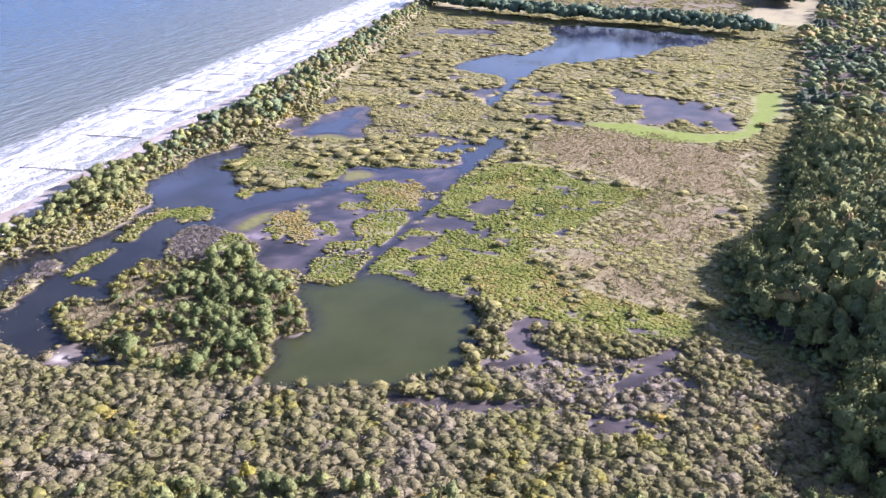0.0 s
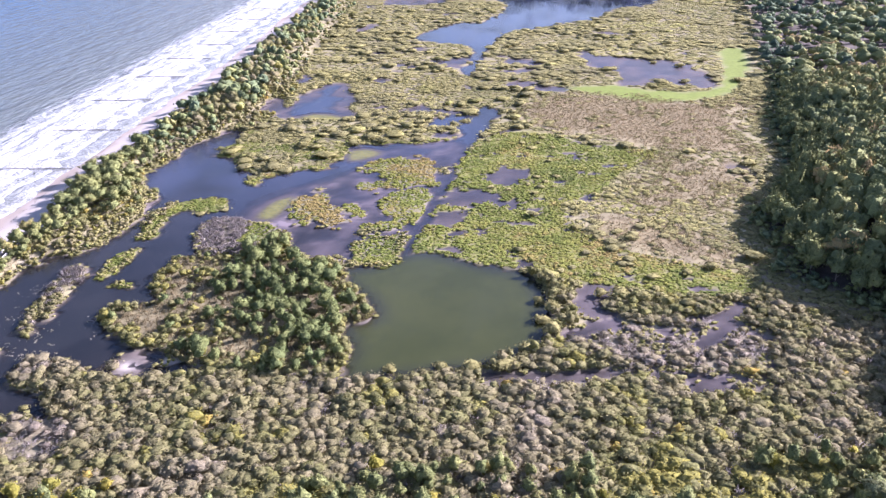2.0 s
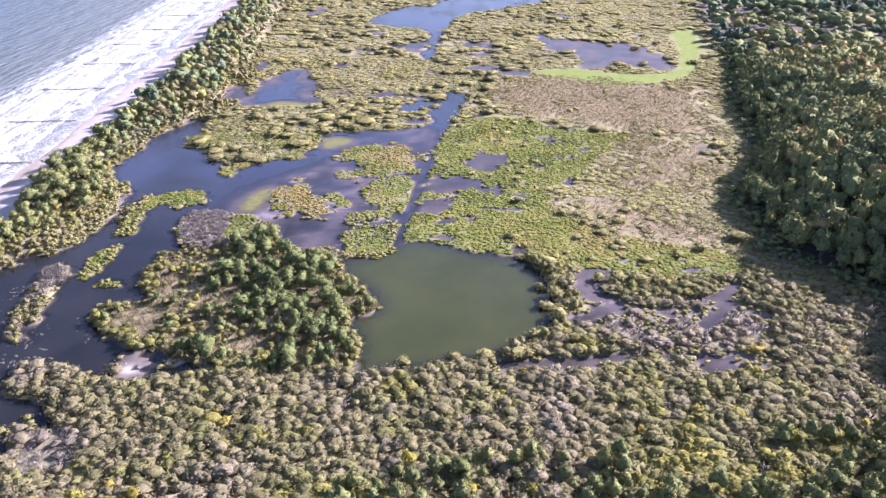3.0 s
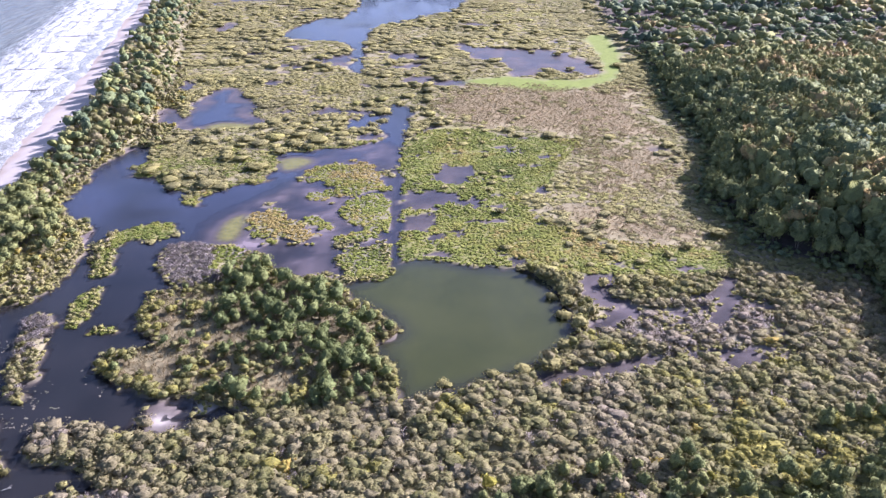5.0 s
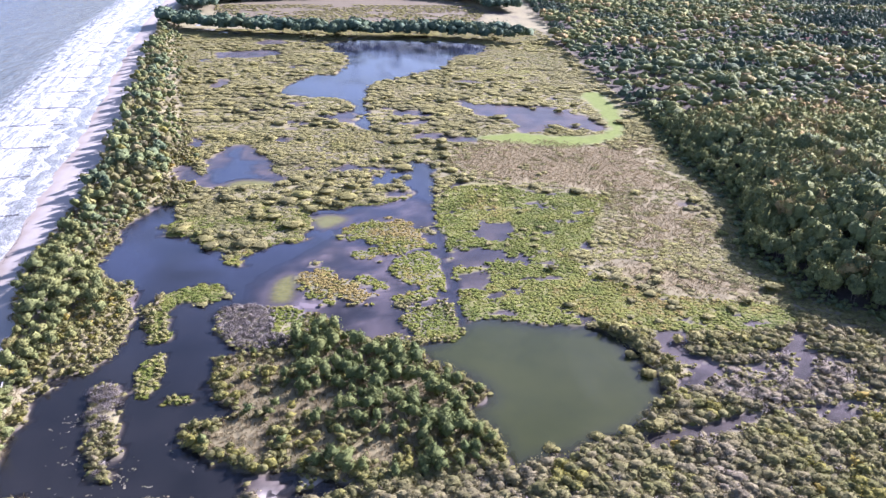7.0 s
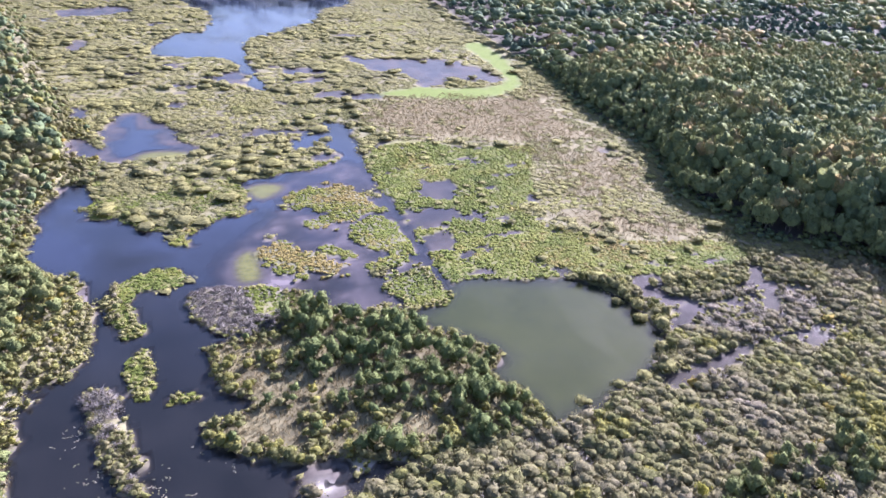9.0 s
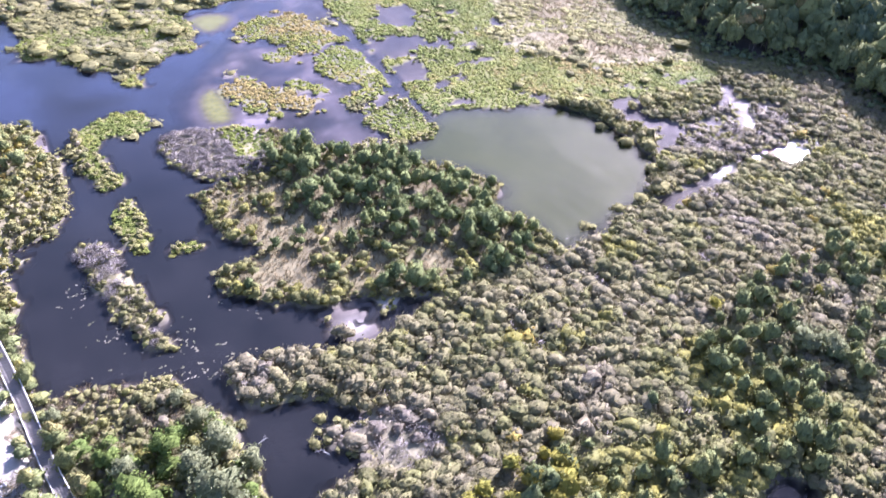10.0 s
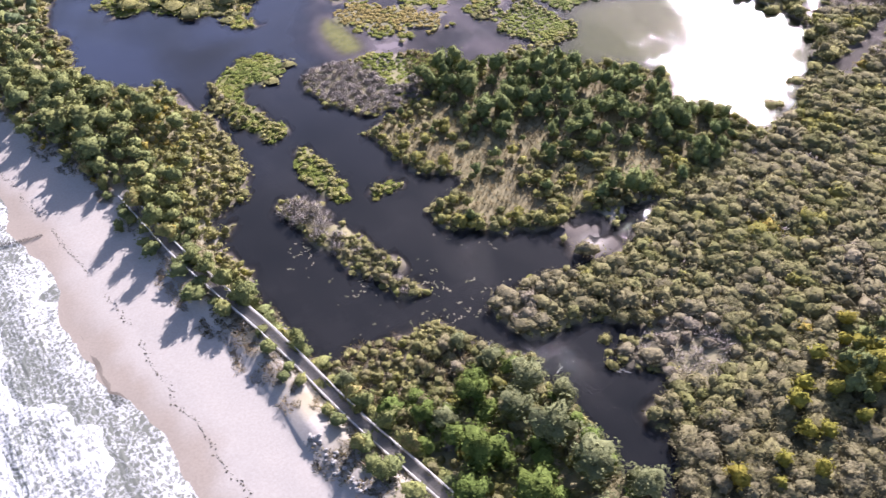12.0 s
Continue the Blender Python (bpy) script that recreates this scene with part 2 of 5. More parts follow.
# ---- plan ----
OUTLINES = {
    "pond": [(-171, 301), (-158, 310), (-144, 324), (-132, 325), (-113, 317), (-95, 313), (-87, 302), (-84, 285), (-82, 268), (-87, 255), (-101, 244), (-126, 234), (-149, 229), (-149, 242), (-154, 259), (-147, 268), (-151, 280), (-164, 292)],
    "lagoon_north": [(-296, 377), (-285, 367), (-282, 339), (-212, 230), (-187, 311), (-170, 312), (-166, 329), (-154, 331), (-148, 327), (-146, 332), (-146, 395), (-143, 448), (-138, 479), (-137, 503), (-132, 528), (-140, 554), (-146, 552), (-152, 537), (-168, 529), (-175, 508), (-161, 505), (-149, 495), (-156, 481), (-174, 470), (-193, 467), (-210, 464), (-211, 426), (-216, 418), (-232, 414), (-242, 402), (-254, 411), (-274, 428), (-287, 436), (-282, 459), (-286, 476), (-299, 474), (-305, 448), (-309, 410), (-309, 392)],
    "lagoon_south": [(-282, 339), (-280, 319), (-286, 305), (-300, 288), (-293, 296), (-302, 291), (-304, 285), (-301, 273), (-303, 261), (-301, 246), (-302, 236), (-296, 231), (-285, 227), (-274, 226), (-267, 221), (-267, 217), (-262, 208), (-258, 200), (-258, 192), (-259, 183), (-261, 174), (-262, 161), (-256, 157), (-254, 162), (-249, 168), (-249, 175), (-240, 176), (-236, 181), (-244, 189), (-238, 193), (-232, 194), (-238, 202), (-247, 205), (-255, 207), (-257, 216), (-256, 223), (-250, 224), (-239, 223), (-227, 219), (-216, 217), (-212, 217), (-194, 226), (-201, 231), (-212, 230), (-190, 290), (-222, 350), (-262, 380)],
    "mudflat": [(-232, 346), (-229, 375), (-216, 392), (-196, 422), (-184, 461), (-156, 480), (-143, 448), (-146, 395), (-148, 338), (-168, 312), (-187, 314), (-202, 330)],
    "bar_a": [(-226, 225), (-216, 223), (-215, 218), (-225, 220)],
    "bar_b": [(-227, 232), (-217, 231), (-216, 227), (-222, 226.5)],
    "dead_patch": [(-244, 189), (-232, 196), (-218, 190), (-216, 178), (-226, 172), (-238, 178)],
    "tree_belt": [(-215, 152), (-180, 166), (-150, 172), (-112, 190), (-66, 196), (-22, 206), (15, 222), (60, 235), (60, 160), (-60, 160), (-120, 130), (-190, 130)],
    "island": [(-245, 303), (-233, 308), (-219, 313), (-208, 341), (-196, 318), (-178, 310), (-170, 307), (-166, 300), (-164, 292), (-151, 280), (-147, 268), (-154, 259), (-149, 242), (-149, 229), (-175, 226), (-192, 227), (-222, 234), (-237, 241), (-246, 249), (-250, 258), (-241, 264), (-236, 269), (-243, 280), (-245, 292)],
    "thicket_isle": [(-248, 337), (-245, 349), (-228, 347), (-207, 338), (-199, 322), (-205, 313), (-217, 307), (-240, 312)],
    "long_isle": [(-272, 317), (-277, 340), (-273, 361), (-258, 373), (-248, 365), (-250, 355), (-263, 352), (-266, 339), (-264, 323)],
    "green_isle": [(-268, 279), (-271, 297), (-268, 310), (-264, 307), (-263, 292), (-264, 281)],
    "bare_isle": [(-284, 285), (-278, 292), (-271, 284), (-272, 270), (-268, 254), (-268, 247), (-272, 248), (-268, 236), (-273, 239), (-278, 252), (-278, 262), (-283, 270)],
    "tussock_isle": [(-259, 278), (-253, 279), (-250, 276), (-258, 275)],
    "sedge_isle_a": [(-195, 428), (-189, 440), (-181, 446), (-169, 451), (-159, 446), (-152, 431), (-149, 415), (-146, 407), (-146, 399), (-157, 401), (-169, 395), (-180, 389), (-193, 399), (-180, 408)],
    "sedge_isle_b": [(-173, 383), (-169, 392), (-152, 397), (-147.5, 395), (-148.5, 357), (-156, 356), (-169, 366), (-173, 373)],
    "sedge_isle_c": [(-173, 324), (-170, 336), (-159, 341), (-148, 342), (-149, 311), (-157, 309), (-168, 313)],
    "sedge_isle_d": [(-219, 371), (-212, 382), (-201, 383), (-193, 373), (-188, 360), (-180, 357), (-177, 349), (-186, 343), (-196, 344), (-204, 347), (-210, 348), (-214, 359)],
    "strip_isle_c": [(-251, 399), (-244, 400), (-244, 391), (-250, 390)],
    "strip_isle_b": [(-191, 372), (-185, 374), (-175, 362), (-179, 359), (-187, 366)],
    "strip_isle_a": [(-175, 349), (-166, 354), (-155, 354), (-155, 346), (-169, 345)],
    "shoal": [(-228, 351), (-227, 369), (-222, 378), (-217, 378), (-216, 359), (-219, 349)],
    "shoal_west": [(-264, 512), (-254, 524), (-233, 518), (-238, 506)],
    "shoal_north": [(-207, 436), (-210, 452), (-199, 457), (-190, 449), (-199, 437)],
    "pool_west": [(-282, 522), (-277, 579), (-270, 601), (-256, 601), (-247, 578), (-236, 564), (-241, 545), (-231, 531), (-222, 522), (-233, 513), (-253, 511), (-270, 509)],
    "pool_west_small": [(-300, 612), (-296, 627), (-289, 612), (-294, 600)],
    "pool_west_arm": [(-299, 554), (-291, 561), (-282, 545), (-276, 524), (-292, 522), (-298, 530)],
    "lake_far": [(-244, 787), (-236, 818), (-216, 864), (-193, 865), (-180, 918), (-178, 972), (-195, 1025), (-197, 1078), (-128, 1098), (-28, 1075), (-3, 1041), (-17, 994), (-53, 970), (-65, 923), (-80, 891), (-109, 871), (-136, 838), (-158, 812), (-165, 772), (-168, 726), (-169, 646), (-175, 650), (-177, 705), (-186, 748), (-211, 762), (-237, 772)],
    "pool_east": [(-85, 740), (-66, 727), (-42, 718), (-13, 711), (7, 688), (16, 652), (12, 628), (-20, 634), (-39, 627), (-56, 625), (-51, 657), (-63, 673), (-79, 694)],
    "strip_pool": [(-328, 998), (-297, 1014), (-259, 1018), (-253, 980), (-311, 965)],
    "strip_pool_west": [(-309, 810), (-304, 848), (-292, 832), (-296, 803)],
    "strip_pool_east": [(-136, 614), (-124, 627), (-102, 616), (-80, 609), (-103, 601)],
    "strip_pool_north": [(-287, 1079), (-272, 1099), (-246, 1076), (-268, 1052)],
    "pool_dark": [(-149, 135), (-145, 127), (-156, 126), (-165, 124), (-174, 116), (-188, 124), (-181, 130), (-173, 127), (-162, 130)],
    "creek_a": [(-15, 301), (-8, 299), (-15, 291), (-16, 281), (-26, 268), (-31, 270), (-22, 282), (-22, 290)],
    "creek_b": [(-47, 249), (-37, 250), (-24, 248), (-20, 245), (-9, 247), (-20, 242), (-34, 245), (-45, 247)],
    "creek_c": [(-100, 240), (-90, 241), (-77, 244), (-60, 248), (-59, 244), (-76, 239), (-89, 235), (-99, 235)],
    "creek_d": [(-67, 311), (-59, 305), (-62, 292), (-59, 284), (-68, 279), (-74, 292), (-73, 303)],
    "pond_corner": [(-150, 231), (-143, 236), (-134, 236), (-122, 235), (-129, 230), (-140, 229)],
    "mud_pool_a": [(-122, 433), (-113, 437), (-99, 431), (-108, 409), (-123, 411)],
    "mud_pool_b": [(-143, 392), (-132, 398), (-115, 397), (-105, 384), (-122, 383), (-138, 382)],
    "mud_pool_c": [(-141, 367), (-133, 371), (-126, 359), (-135, 356)],
    "reed_field": [(-120, 543), (-104, 591), (-61, 602), (-21, 590), (23, 594), (44, 608), (23, 549), (17, 511), (20, 476), (-11, 479), (-42, 482), (-64, 495), (-95, 504), (-111, 523)],
    "reed_mid": [(-44, 472), (-14, 469), (16, 466), (12, 419), (3, 388), (-25, 383), (-52, 379), (-63, 394), (-46, 425)],
    "reed_low": [(-70, 374), (-51, 383), (-35, 371), (-17, 366), (-8, 350), (-4, 330), (-34, 332), (-52, 339), (-67, 357)],
    "meadow": [(-89, 613), (-58, 624), (-16, 612), (14, 625), (26, 674), (32, 751), (53, 769), (50, 703), (31, 627), (-4, 588), (-43, 584), (-77, 603)],
    "sedge_flat": [(-138, 466), (-124, 501), (-95, 502), (-80, 486), (-46, 479), (-34, 471), (-56, 435), (-67, 402), (-82, 392), (-81, 375), (-71, 357), (-52, 340), (-29, 332), (-7, 325), (-6, 311), (-28, 303), (-56, 306), (-83, 309), (-93, 316), (-112, 319), (-130, 324), (-145, 328), (-144, 395)],
    "neck_flat": [(-300, 236), (-285, 230), (-268, 225), (-265, 212), (-281, 209), (-298, 214)],
    "sallow_grey": [(-67, 282), (-46, 284), (-18, 288), (-1, 276), (-21, 244), (-50, 246), (-80, 260)],
    "far_field": [(-300, 1300), (-90, 1230), (10, 1240), (60, 1500), (-100, 1620), (-380, 1500)],
}
# the coast: pairs of y and x
SHORE = [(0, -318), (150, -332), (230, -340), (285, -346), (330, -348), (385, -354), (445, -359), (505, -366), (565, -371), (650, -380), (745, -391), (880, -408), (1017, -427), (1100, -438), (1266, -456), (2000, -515)]
TOE = [(0, -285), (150, -304), (205, -313), (235, -313.5), (250, -315), (270, -319), (297, -320.5), (319, -320.5), (335, -327), (366, -335), (399, -340), (471, -341), (593, -351), (746, -372), (1017, -406), (1264, -433), (2000, -490)]
INNER = [(0, -270), (150, -288), (215, -303), (240, -306), (290, -306), (306, -292), (335, -281), (365, -283), (378, -300), (397, -315), (433, -312), (462, -302), (485, -290), (529, -292), (595, -300), (815, -337), (1099, -389), (1261, -412), (2000, -470)]
EDGE = [(0, 60), (150, 58), (190, 46), (225, 38), (250, 37), (270, 36), (290, 42), (312, 30), (328, 8), (356, 12), (375, 4), (421, 24), (451, 36), (486, 40), (535, 38), (578, 47), (650, 62), (722, 62), (850, 72), (954, 85), (1080, 90), (1200, 120), (2000, 220)]
BOARDWALK = [(-294.5, 176), (-298, 194), (-300.8, 207.9), (-304.2, 231.2), (-308, 251.1), (-310.2, 259.8), (-315, 286.1), (-317, 302), (-318.6, 319)]


def along(line, y):
    a = np.array(line, float)
    return np.interp(y, a[:, 0], a[:, 1])


def smooth_noise(x, y, size, seed=0):
    """Smooth value noise, about -1 to 1, with features of that size in metres."""
    table = np.random.default_rng(1000 + seed).uniform(-1, 1, (256, 256))
    u, v = x / size + 31.7, y / size + 57.3
    i, j = np.floor(u).astype(int), np.floor(v).astype(int)
    fu, fv = u - i, v - j
    fu, fv = fu * fu * (3 - 2 * fu), fv * fv * (3 - 2 * fv)
    t = lambda a, b: table[a % 256, b % 256]
    return (t(i, j) * (1 - fu) + t(i + 1, j) * fu) * (1 - fv) + (t(i, j + 1) * (1 - fu) + t(i + 1, j + 1) * fu) * fv


def fractal(x, y, size, seed=0, octaves=3):
    return sum(smooth_noise(x, y, size / 2**k, seed + 11 * k) * 0.55**k for k in range(octaves))


def rounded(points, steps=4):
    """A closed smooth line through the corners of an outline."""
    p = np.array(points, float)
    a, b, c, d = np.roll(p, 1, 0), p, np.roll(p, -1, 0), np.roll(p, -2, 0)
    out = []
    for s in np.arange(steps) / steps:
        out.append(0.5 * (2 * b + (c - a) * s + (2 * a - 5 * b + 4 * c - d) * s**2 + (3 * b - a - 3 * c + d) * s**3))
    return np.stack(out, 1).reshape(-1, 2)


LINES = {k: rounded(v) for k, v in OUTLINES.items()}


def outside(name, x, y, reach=30.0):
    """Metres outside an outline (negative inside), at most reach."""
    line = LINES[name]
    shape, x, y = np.shape(x), np.ravel(x).astype(float), np.ravel(y).astype(float)
    out = np.full(x.shape, reach)
    lo, hi = line.min(0) - reach, line.max(0) + reach
    near = np.nonzero((x > lo[0]) & (x < hi[0]) & (y > lo[1]) & (y < hi[1]))[0]
    for some in np.array_split(near, max(1, len(near) // 8000)):
        px, py = x[some, None], y[some, None]
        a, b = line, np.roll(line, -1, 0)
        ex, ey = b[:, 0] - a[:, 0], b[:, 1] - a[:, 1]
        k = np.clip(((px - a[:, 0]) * ex + (py - a[:, 1]) * ey) / (ex * ex + ey * ey + 1e-9), 0, 1)
        d = np.sqrt(((px - a[:, 0] - k * ex) ** 2 + (py - a[:, 1] - k * ey) ** 2).min(1))
        cross = ((a[:, 1] > py) != (b[:, 1] > py)) & (px < ex * (py - a[:, 1]) / (ey + 1e-12 * (ey == 0)) + a[:, 0])
        out[some] = np.where(cross.sum(1) % 2 == 1, -d, d)
    return np.clip(out, -reach, reach).reshape(shape)


PONDS = ["pond", "lagoon_north", "lagoon_south", "pool_west", "lake_far", "pool_east", "strip_pool", "pool_dark", "creek_a", "creek_b", "creek_c", "creek_d", "pond_corner", "pool_west_arm", "pool_west_small", "strip_pool_north", "strip_pool_east", "strip_pool_west"]
SHOALS = ["shoal", "shoal_north", "shoal_west"]
ISLES = ["island", "thicket_isle", "long_isle", "green_isle", "bare_isle", "tussock_isle", "sedge_isle_b", "bar_a", "bar_b"]


def dry(x, y):
    """Metres from the nearest bank: positive on land, negative on water."""
    d = np.full(np.shape(x), 30.0)
    for name in PONDS:
        d = np.minimum(d, outside(name, x, y))
    for name in ("mud_pool_a", "mud_pool_b", "mud_pool_c"):
        d = np.minimum(d, outside(name, x, y) + 5.5 * fractal(x, y, 6.0, 110) + 1.2)
    for name in ISLES:
        d = np.maximum(d, -outside(name, x, y))
    marsh_pools = 9.0 * (0.97 - fractal(x * 0.75, y, 26.0, 31)) + 0.5 * np.maximum(440 - y, 0) + 0.3 * np.maximum(x - along(EDGE, y) + 25, 0) + 0.3 * np.maximum(along(INNER, y) + 25 - x, 0) + 0.5 * np.maximum(20 - outside("reed_field", x, y), 0)
    ditch = np.maximum(np.abs(x - np.interp(y, [322, 392, 425], [-147.5, -146, -144.5])) - 2.3, np.abs(y - 376) - 56)
    for name in ("sedge_isle_a", "sedge_isle_d", "sedge_isle_c"):
        d = np.maximum(d, -outside(name, x, y) + 5.5 * fractal(x, y, 6.0, 101) - 1.6)
    for name in ("strip_isle_a", "strip_isle_b", "strip_isle_c"):
        d = np.maximum(d, -outside(name, x, y) + 2.0 * fractal(x, y, 5.0, 101))
    ragged = (2.1 + 1.2 * np.clip((y - 380) / 20, 0, 1)) * fractal(x, y, 10.0, 3) + 0.9 * smooth_noise(x, y, 2.6, 5)
    # shallow pools scattered through the sedge flat
    holes = outside("sedge_flat", x, y)
    pools = 6.0 * (0.84 - 0.34 * np.clip(1 - (x + 146) / 45, 0, 1) - 0.4 * np.clip(1 - outside("pond", x, y) / 15, 0, 1) * (x > -112) - fractal(x * 0.8, y, 6.5, 21)) + 0.9 * np.maximum(holes, 0) + 0.8 * ragged
    wet = 5.0 * (0.6 - fractal(x, y, 9.0, 25)) + 0.9 * np.maximum(outside("sallow_grey", x, y), 0)
    return np.minimum.reduce([d + ragged, pools, wet, ditch + 0.4 * ragged, marsh_pools])


def hill(x, y):
    """The wooded rise behind the marsh."""
    e = x - along(EDGE, y)
    s = np.clip((e - 4) / 70.0, 0, 1)
    rise = 10.5 * s * s * (3 - 2 * s) * (1 + 0.35 * smooth_noise(x, y, 130, 41))
    return rise * np.clip((y - 190) / 60, 0, 1) * np.clip((1000 - y) / 500, 0.12, 1)


def land(x, y):
    """Ground height."""
    d = dry(x, y)
    h = np.clip(d * 0.6, -1.2, 0.3) + 0.10 * fractal(x, y, 7.0, 9) * (d > 0)
    shoal = -np.minimum.reduce([outside(k, x, y) for k in SHOALS])
    h = np.where(shoal > -3, np.maximum(h, -0.12 + 0.03 * np.clip(shoal, -3, 3)), h)
    shallow = np.minimum.reduce([outside(k, x, y) for k in ("lagoon_north", "lagoon_south", "pond", "lake_far", "pool_dark")]) > 3
    h = np.where(shallow & (d < 0), np.maximum(h, -0.14 + 0.1 * fractal(x, y, 12, 57) - 0.1 * np.clip(-8 - outside("pool_west", x, y) + 5 * fractal(x, y, 15, 102), 0, 10)), h)
    flat = -outside("mudflat", x, y)
    h = np.where((d < 0) & (flat > -6), np.maximum(h, -0.33 + 0.04 * np.clip(flat, -6, 2) + 0.16 * fractal(x, y, 20, 27) + 0.12 * fractal(x, y, 6, 28)), h)
    toe, shore, inner = along(TOE, y), along(SHORE, y), along(INNER, y)
    s = np.clip((inner - x) / np.maximum(inner - toe, 1), -1, 2)
    dune = 3.2 * np.clip(np.minimum(s * 3.0, (1.35 - s) * 2.2), 0, 1) * (1 + 0.3 * fractal(x, y, 14, 15)) * np.clip(d * 0.3, 0, 1)
    beach = np.where(x < shore, (x - shore) * 0.05, 1.7 * np.clip((x - shore) / np.maximum(toe - shore, 1), 0, 1) ** 0.8)
    beach = np.maximum(beach + 0.07 * fractal(x, y, 5, 17), -2.5)
    sea_side = np.clip((toe + 4 - x) / 6, 0, 1)
    return (np.where(s > 0, np.maximum(h, dune), h) + hill(x, y)) * (1 - sea_side) + sea_side * np.maximum(beach, np.where(x > toe, dune, -9))


# ---- ground ----
def axis(*runs):
    return np.concatenate([np.arange(a, b, s) for a, b, s in runs] + [[runs[-1][1]]])


def sheet(name, xs, ys, height):
    gx, gy = np.meshgrid(xs, ys)
    gz = height(gx, gy) if callable(height) else np.full(gx.shape, float(height))
    nx, ny = len(xs), len(ys)
    i = (np.arange(ny - 1)[:, None] * nx + np.arange(nx - 1)).ravel()
    faces = np.stack([i, i + 1, i + nx + 1, i + nx], 1)
    return mesh_from(name, np.stack([gx, gy, gz], -1).reshape(-1, 3), faces), gx.ravel(), gy.ravel()


def mesh_from(name, verts, faces, smooth=True):
    me = bpy.data.meshes.new(name)
    n, k = faces.shape
    me.vertices.add(len(verts))
    me.vertices.foreach_set("co", np.ascontiguousarray(verts, np.float32).ravel())
    me.loops.add(n * k)
    me.loops.foreach_set("vertex_index", np.ascontiguousarray(faces, np.int32).ravel())
    me.polygons.add(n)
    me.polygons.foreach_set("loop_start", np.arange(0, n * k, k, dtype=np.int32))
    me.update(calc_edges=True)
    me.validate()
    if smooth:
        me.polygons.foreach_set("use_smooth", np.ones(n, bool))
    return me


def weight(me, name, values):
    me.attributes.new(name, "FLOAT", "POINT").data.foreach_set("value", np.ascontiguousarray(values, np.float32))


SAND_SPOTS = [(-303, 289, 14), (-304, 246, 12), (-302, 241, 6), (-221, 223, 10), (-208, 228, 10), (-196, 231, 8)]
XS = axis((-4000, -1000, 300), (-1000, -480, 26), (-480, -360, 4), (-360, 60, 2), (60, 240, 6), (240, 900, 30), (900, 4000, 310))
YS = axis((-2000, -200, 180), (-200, 60, 20), (60, 120, 6), (120, 480, 2), (480, 800, 3.2), (800, 1250, 7.5), (1250, 1700, 30), (1700, 4600, 290))
me, gx, gy = sheet("ground", XS, YS, land)
d = dry(gx, gy)
soft = lambda v, w: np.clip(0.5 + v / w, 0, 1)
edge_noise = 3.0 * fractal(gx, gy, 12, 61)
toe = along(TOE, gy)
walk_x = np.interp(gy, [p[1] for p in BOARDWALK], [p[0] for p in BOARDWALK])
marram = np.clip(0.45 + 1.3 * fractal(gx, gy, 7, 99), 0, 1) * soft(gx - toe - 2, 4) * ((gx < walk_x + 3) | (gy > 328)) * (gx < toe + 16)
weight(me, "sand", (1 - 0.6 * marram) * np.maximum.reduce([0.85 * soft(walk_x + 2 + edge_noise - gx, 5) * ((gy > 170) & (gy < 328)), soft(toe + 8 + 1.5 * edge_noise - gx, 6), sum(np.exp(-((gx - u) ** 2 + (gy - v) ** 2) / w) for u, v, w in SAND_SPOTS).clip(0, 1)]))
weight(me, "wet", soft(along(SHORE, gy) + np.interp(gy, [300, 420], [7, 3]) + edge_noise - gx, 6))
weight(me, "reed", np.maximum.reduce([0.6 * marram, 0.85 * soft(-outside("reed_field", gx, gy) + 2.5 * edge_noise - 3, 22), 0.6 * soft(-outside("reed_mid", gx, gy) + 3 * edge_noise - 3, 24), 0.75 * soft(-outside("reed_low", gx, gy) + 2 * edge_noise - 2, 18), 0.4 * soft(-outside("island", gx, gy) - 3, 6), 0.35 * soft(-outside("far_field", gx, gy) + edge_noise, 16)]))
SEDGY = ("strip_isle_a", "strip_isle_b", "strip_isle_c", "shoal", "shoal_north", "shoal_west", "sedge_flat", "sedge_isle_a", "sedge_isle_b", "sedge_isle_c", "sedge_isle_d", "green_isle", "long_isle", "tussock_isle")
weight(me, "sedge", soft(-np.minimum.reduce([outside(k, gx, gy) for k in SEDGY]) + 0.5 * edge_noise, 6) * np.maximum(np.clip(d * 1.6 + 0.5, 0, 1), soft(-np.minimum.reduce([outside(k, gx, gy) for k in SHOALS]) - 1, 6)))
weight(me, "silt_glare", (1 - soft(-np.minimum.reduce([outside(k, gx, gy) for k in SHOALS]), 4)) * (0.12 * soft(1.5 - np.minimum(outside("bar_a", gx, gy), outside("bar_b", gx, gy)), 2) + 0.5 * soft(-d, 2) * np.clip(0.25 + (gy - 238) / 20, 0.25, 1) + 0.2 * soft(-np.minimum(outside("dead_patch", gx, gy), outside("sallow_grey", gx, gy)) + edge_noise, 6) + 0.5 * soft(-outside("mudflat", gx, gy) + 2 + edge_noise, 8)))
weight(me, "meadow", soft(-outside("meadow", gx, gy) + 1.3 * edge_noise, 9))
weight(me, "turf", (1 - 0.75 * soft(-outside("neck_flat", gx, gy) + 0.7 * edge_noise, 5)) * (1 - soft(1.5 - np.minimum(outside("bar_a", gx, gy), outside("bar_b", gx, gy)), 2)) * np.clip(d * 0.5, 0, 1) * np.clip(0.85 + 0.4 * fractal(gx, gy, 16, 71), 0, 1) * soft(along(EDGE, gy) + 4 - gx, 8) * (1 - 0.9 * soft(-outside("far_field", gx, gy), 12)))
me.materials.append(M_GROUND)
ground = tagged(new("ground", me), "flat marshy ground with mud, turf and dune sand", "ground", kind="structure")

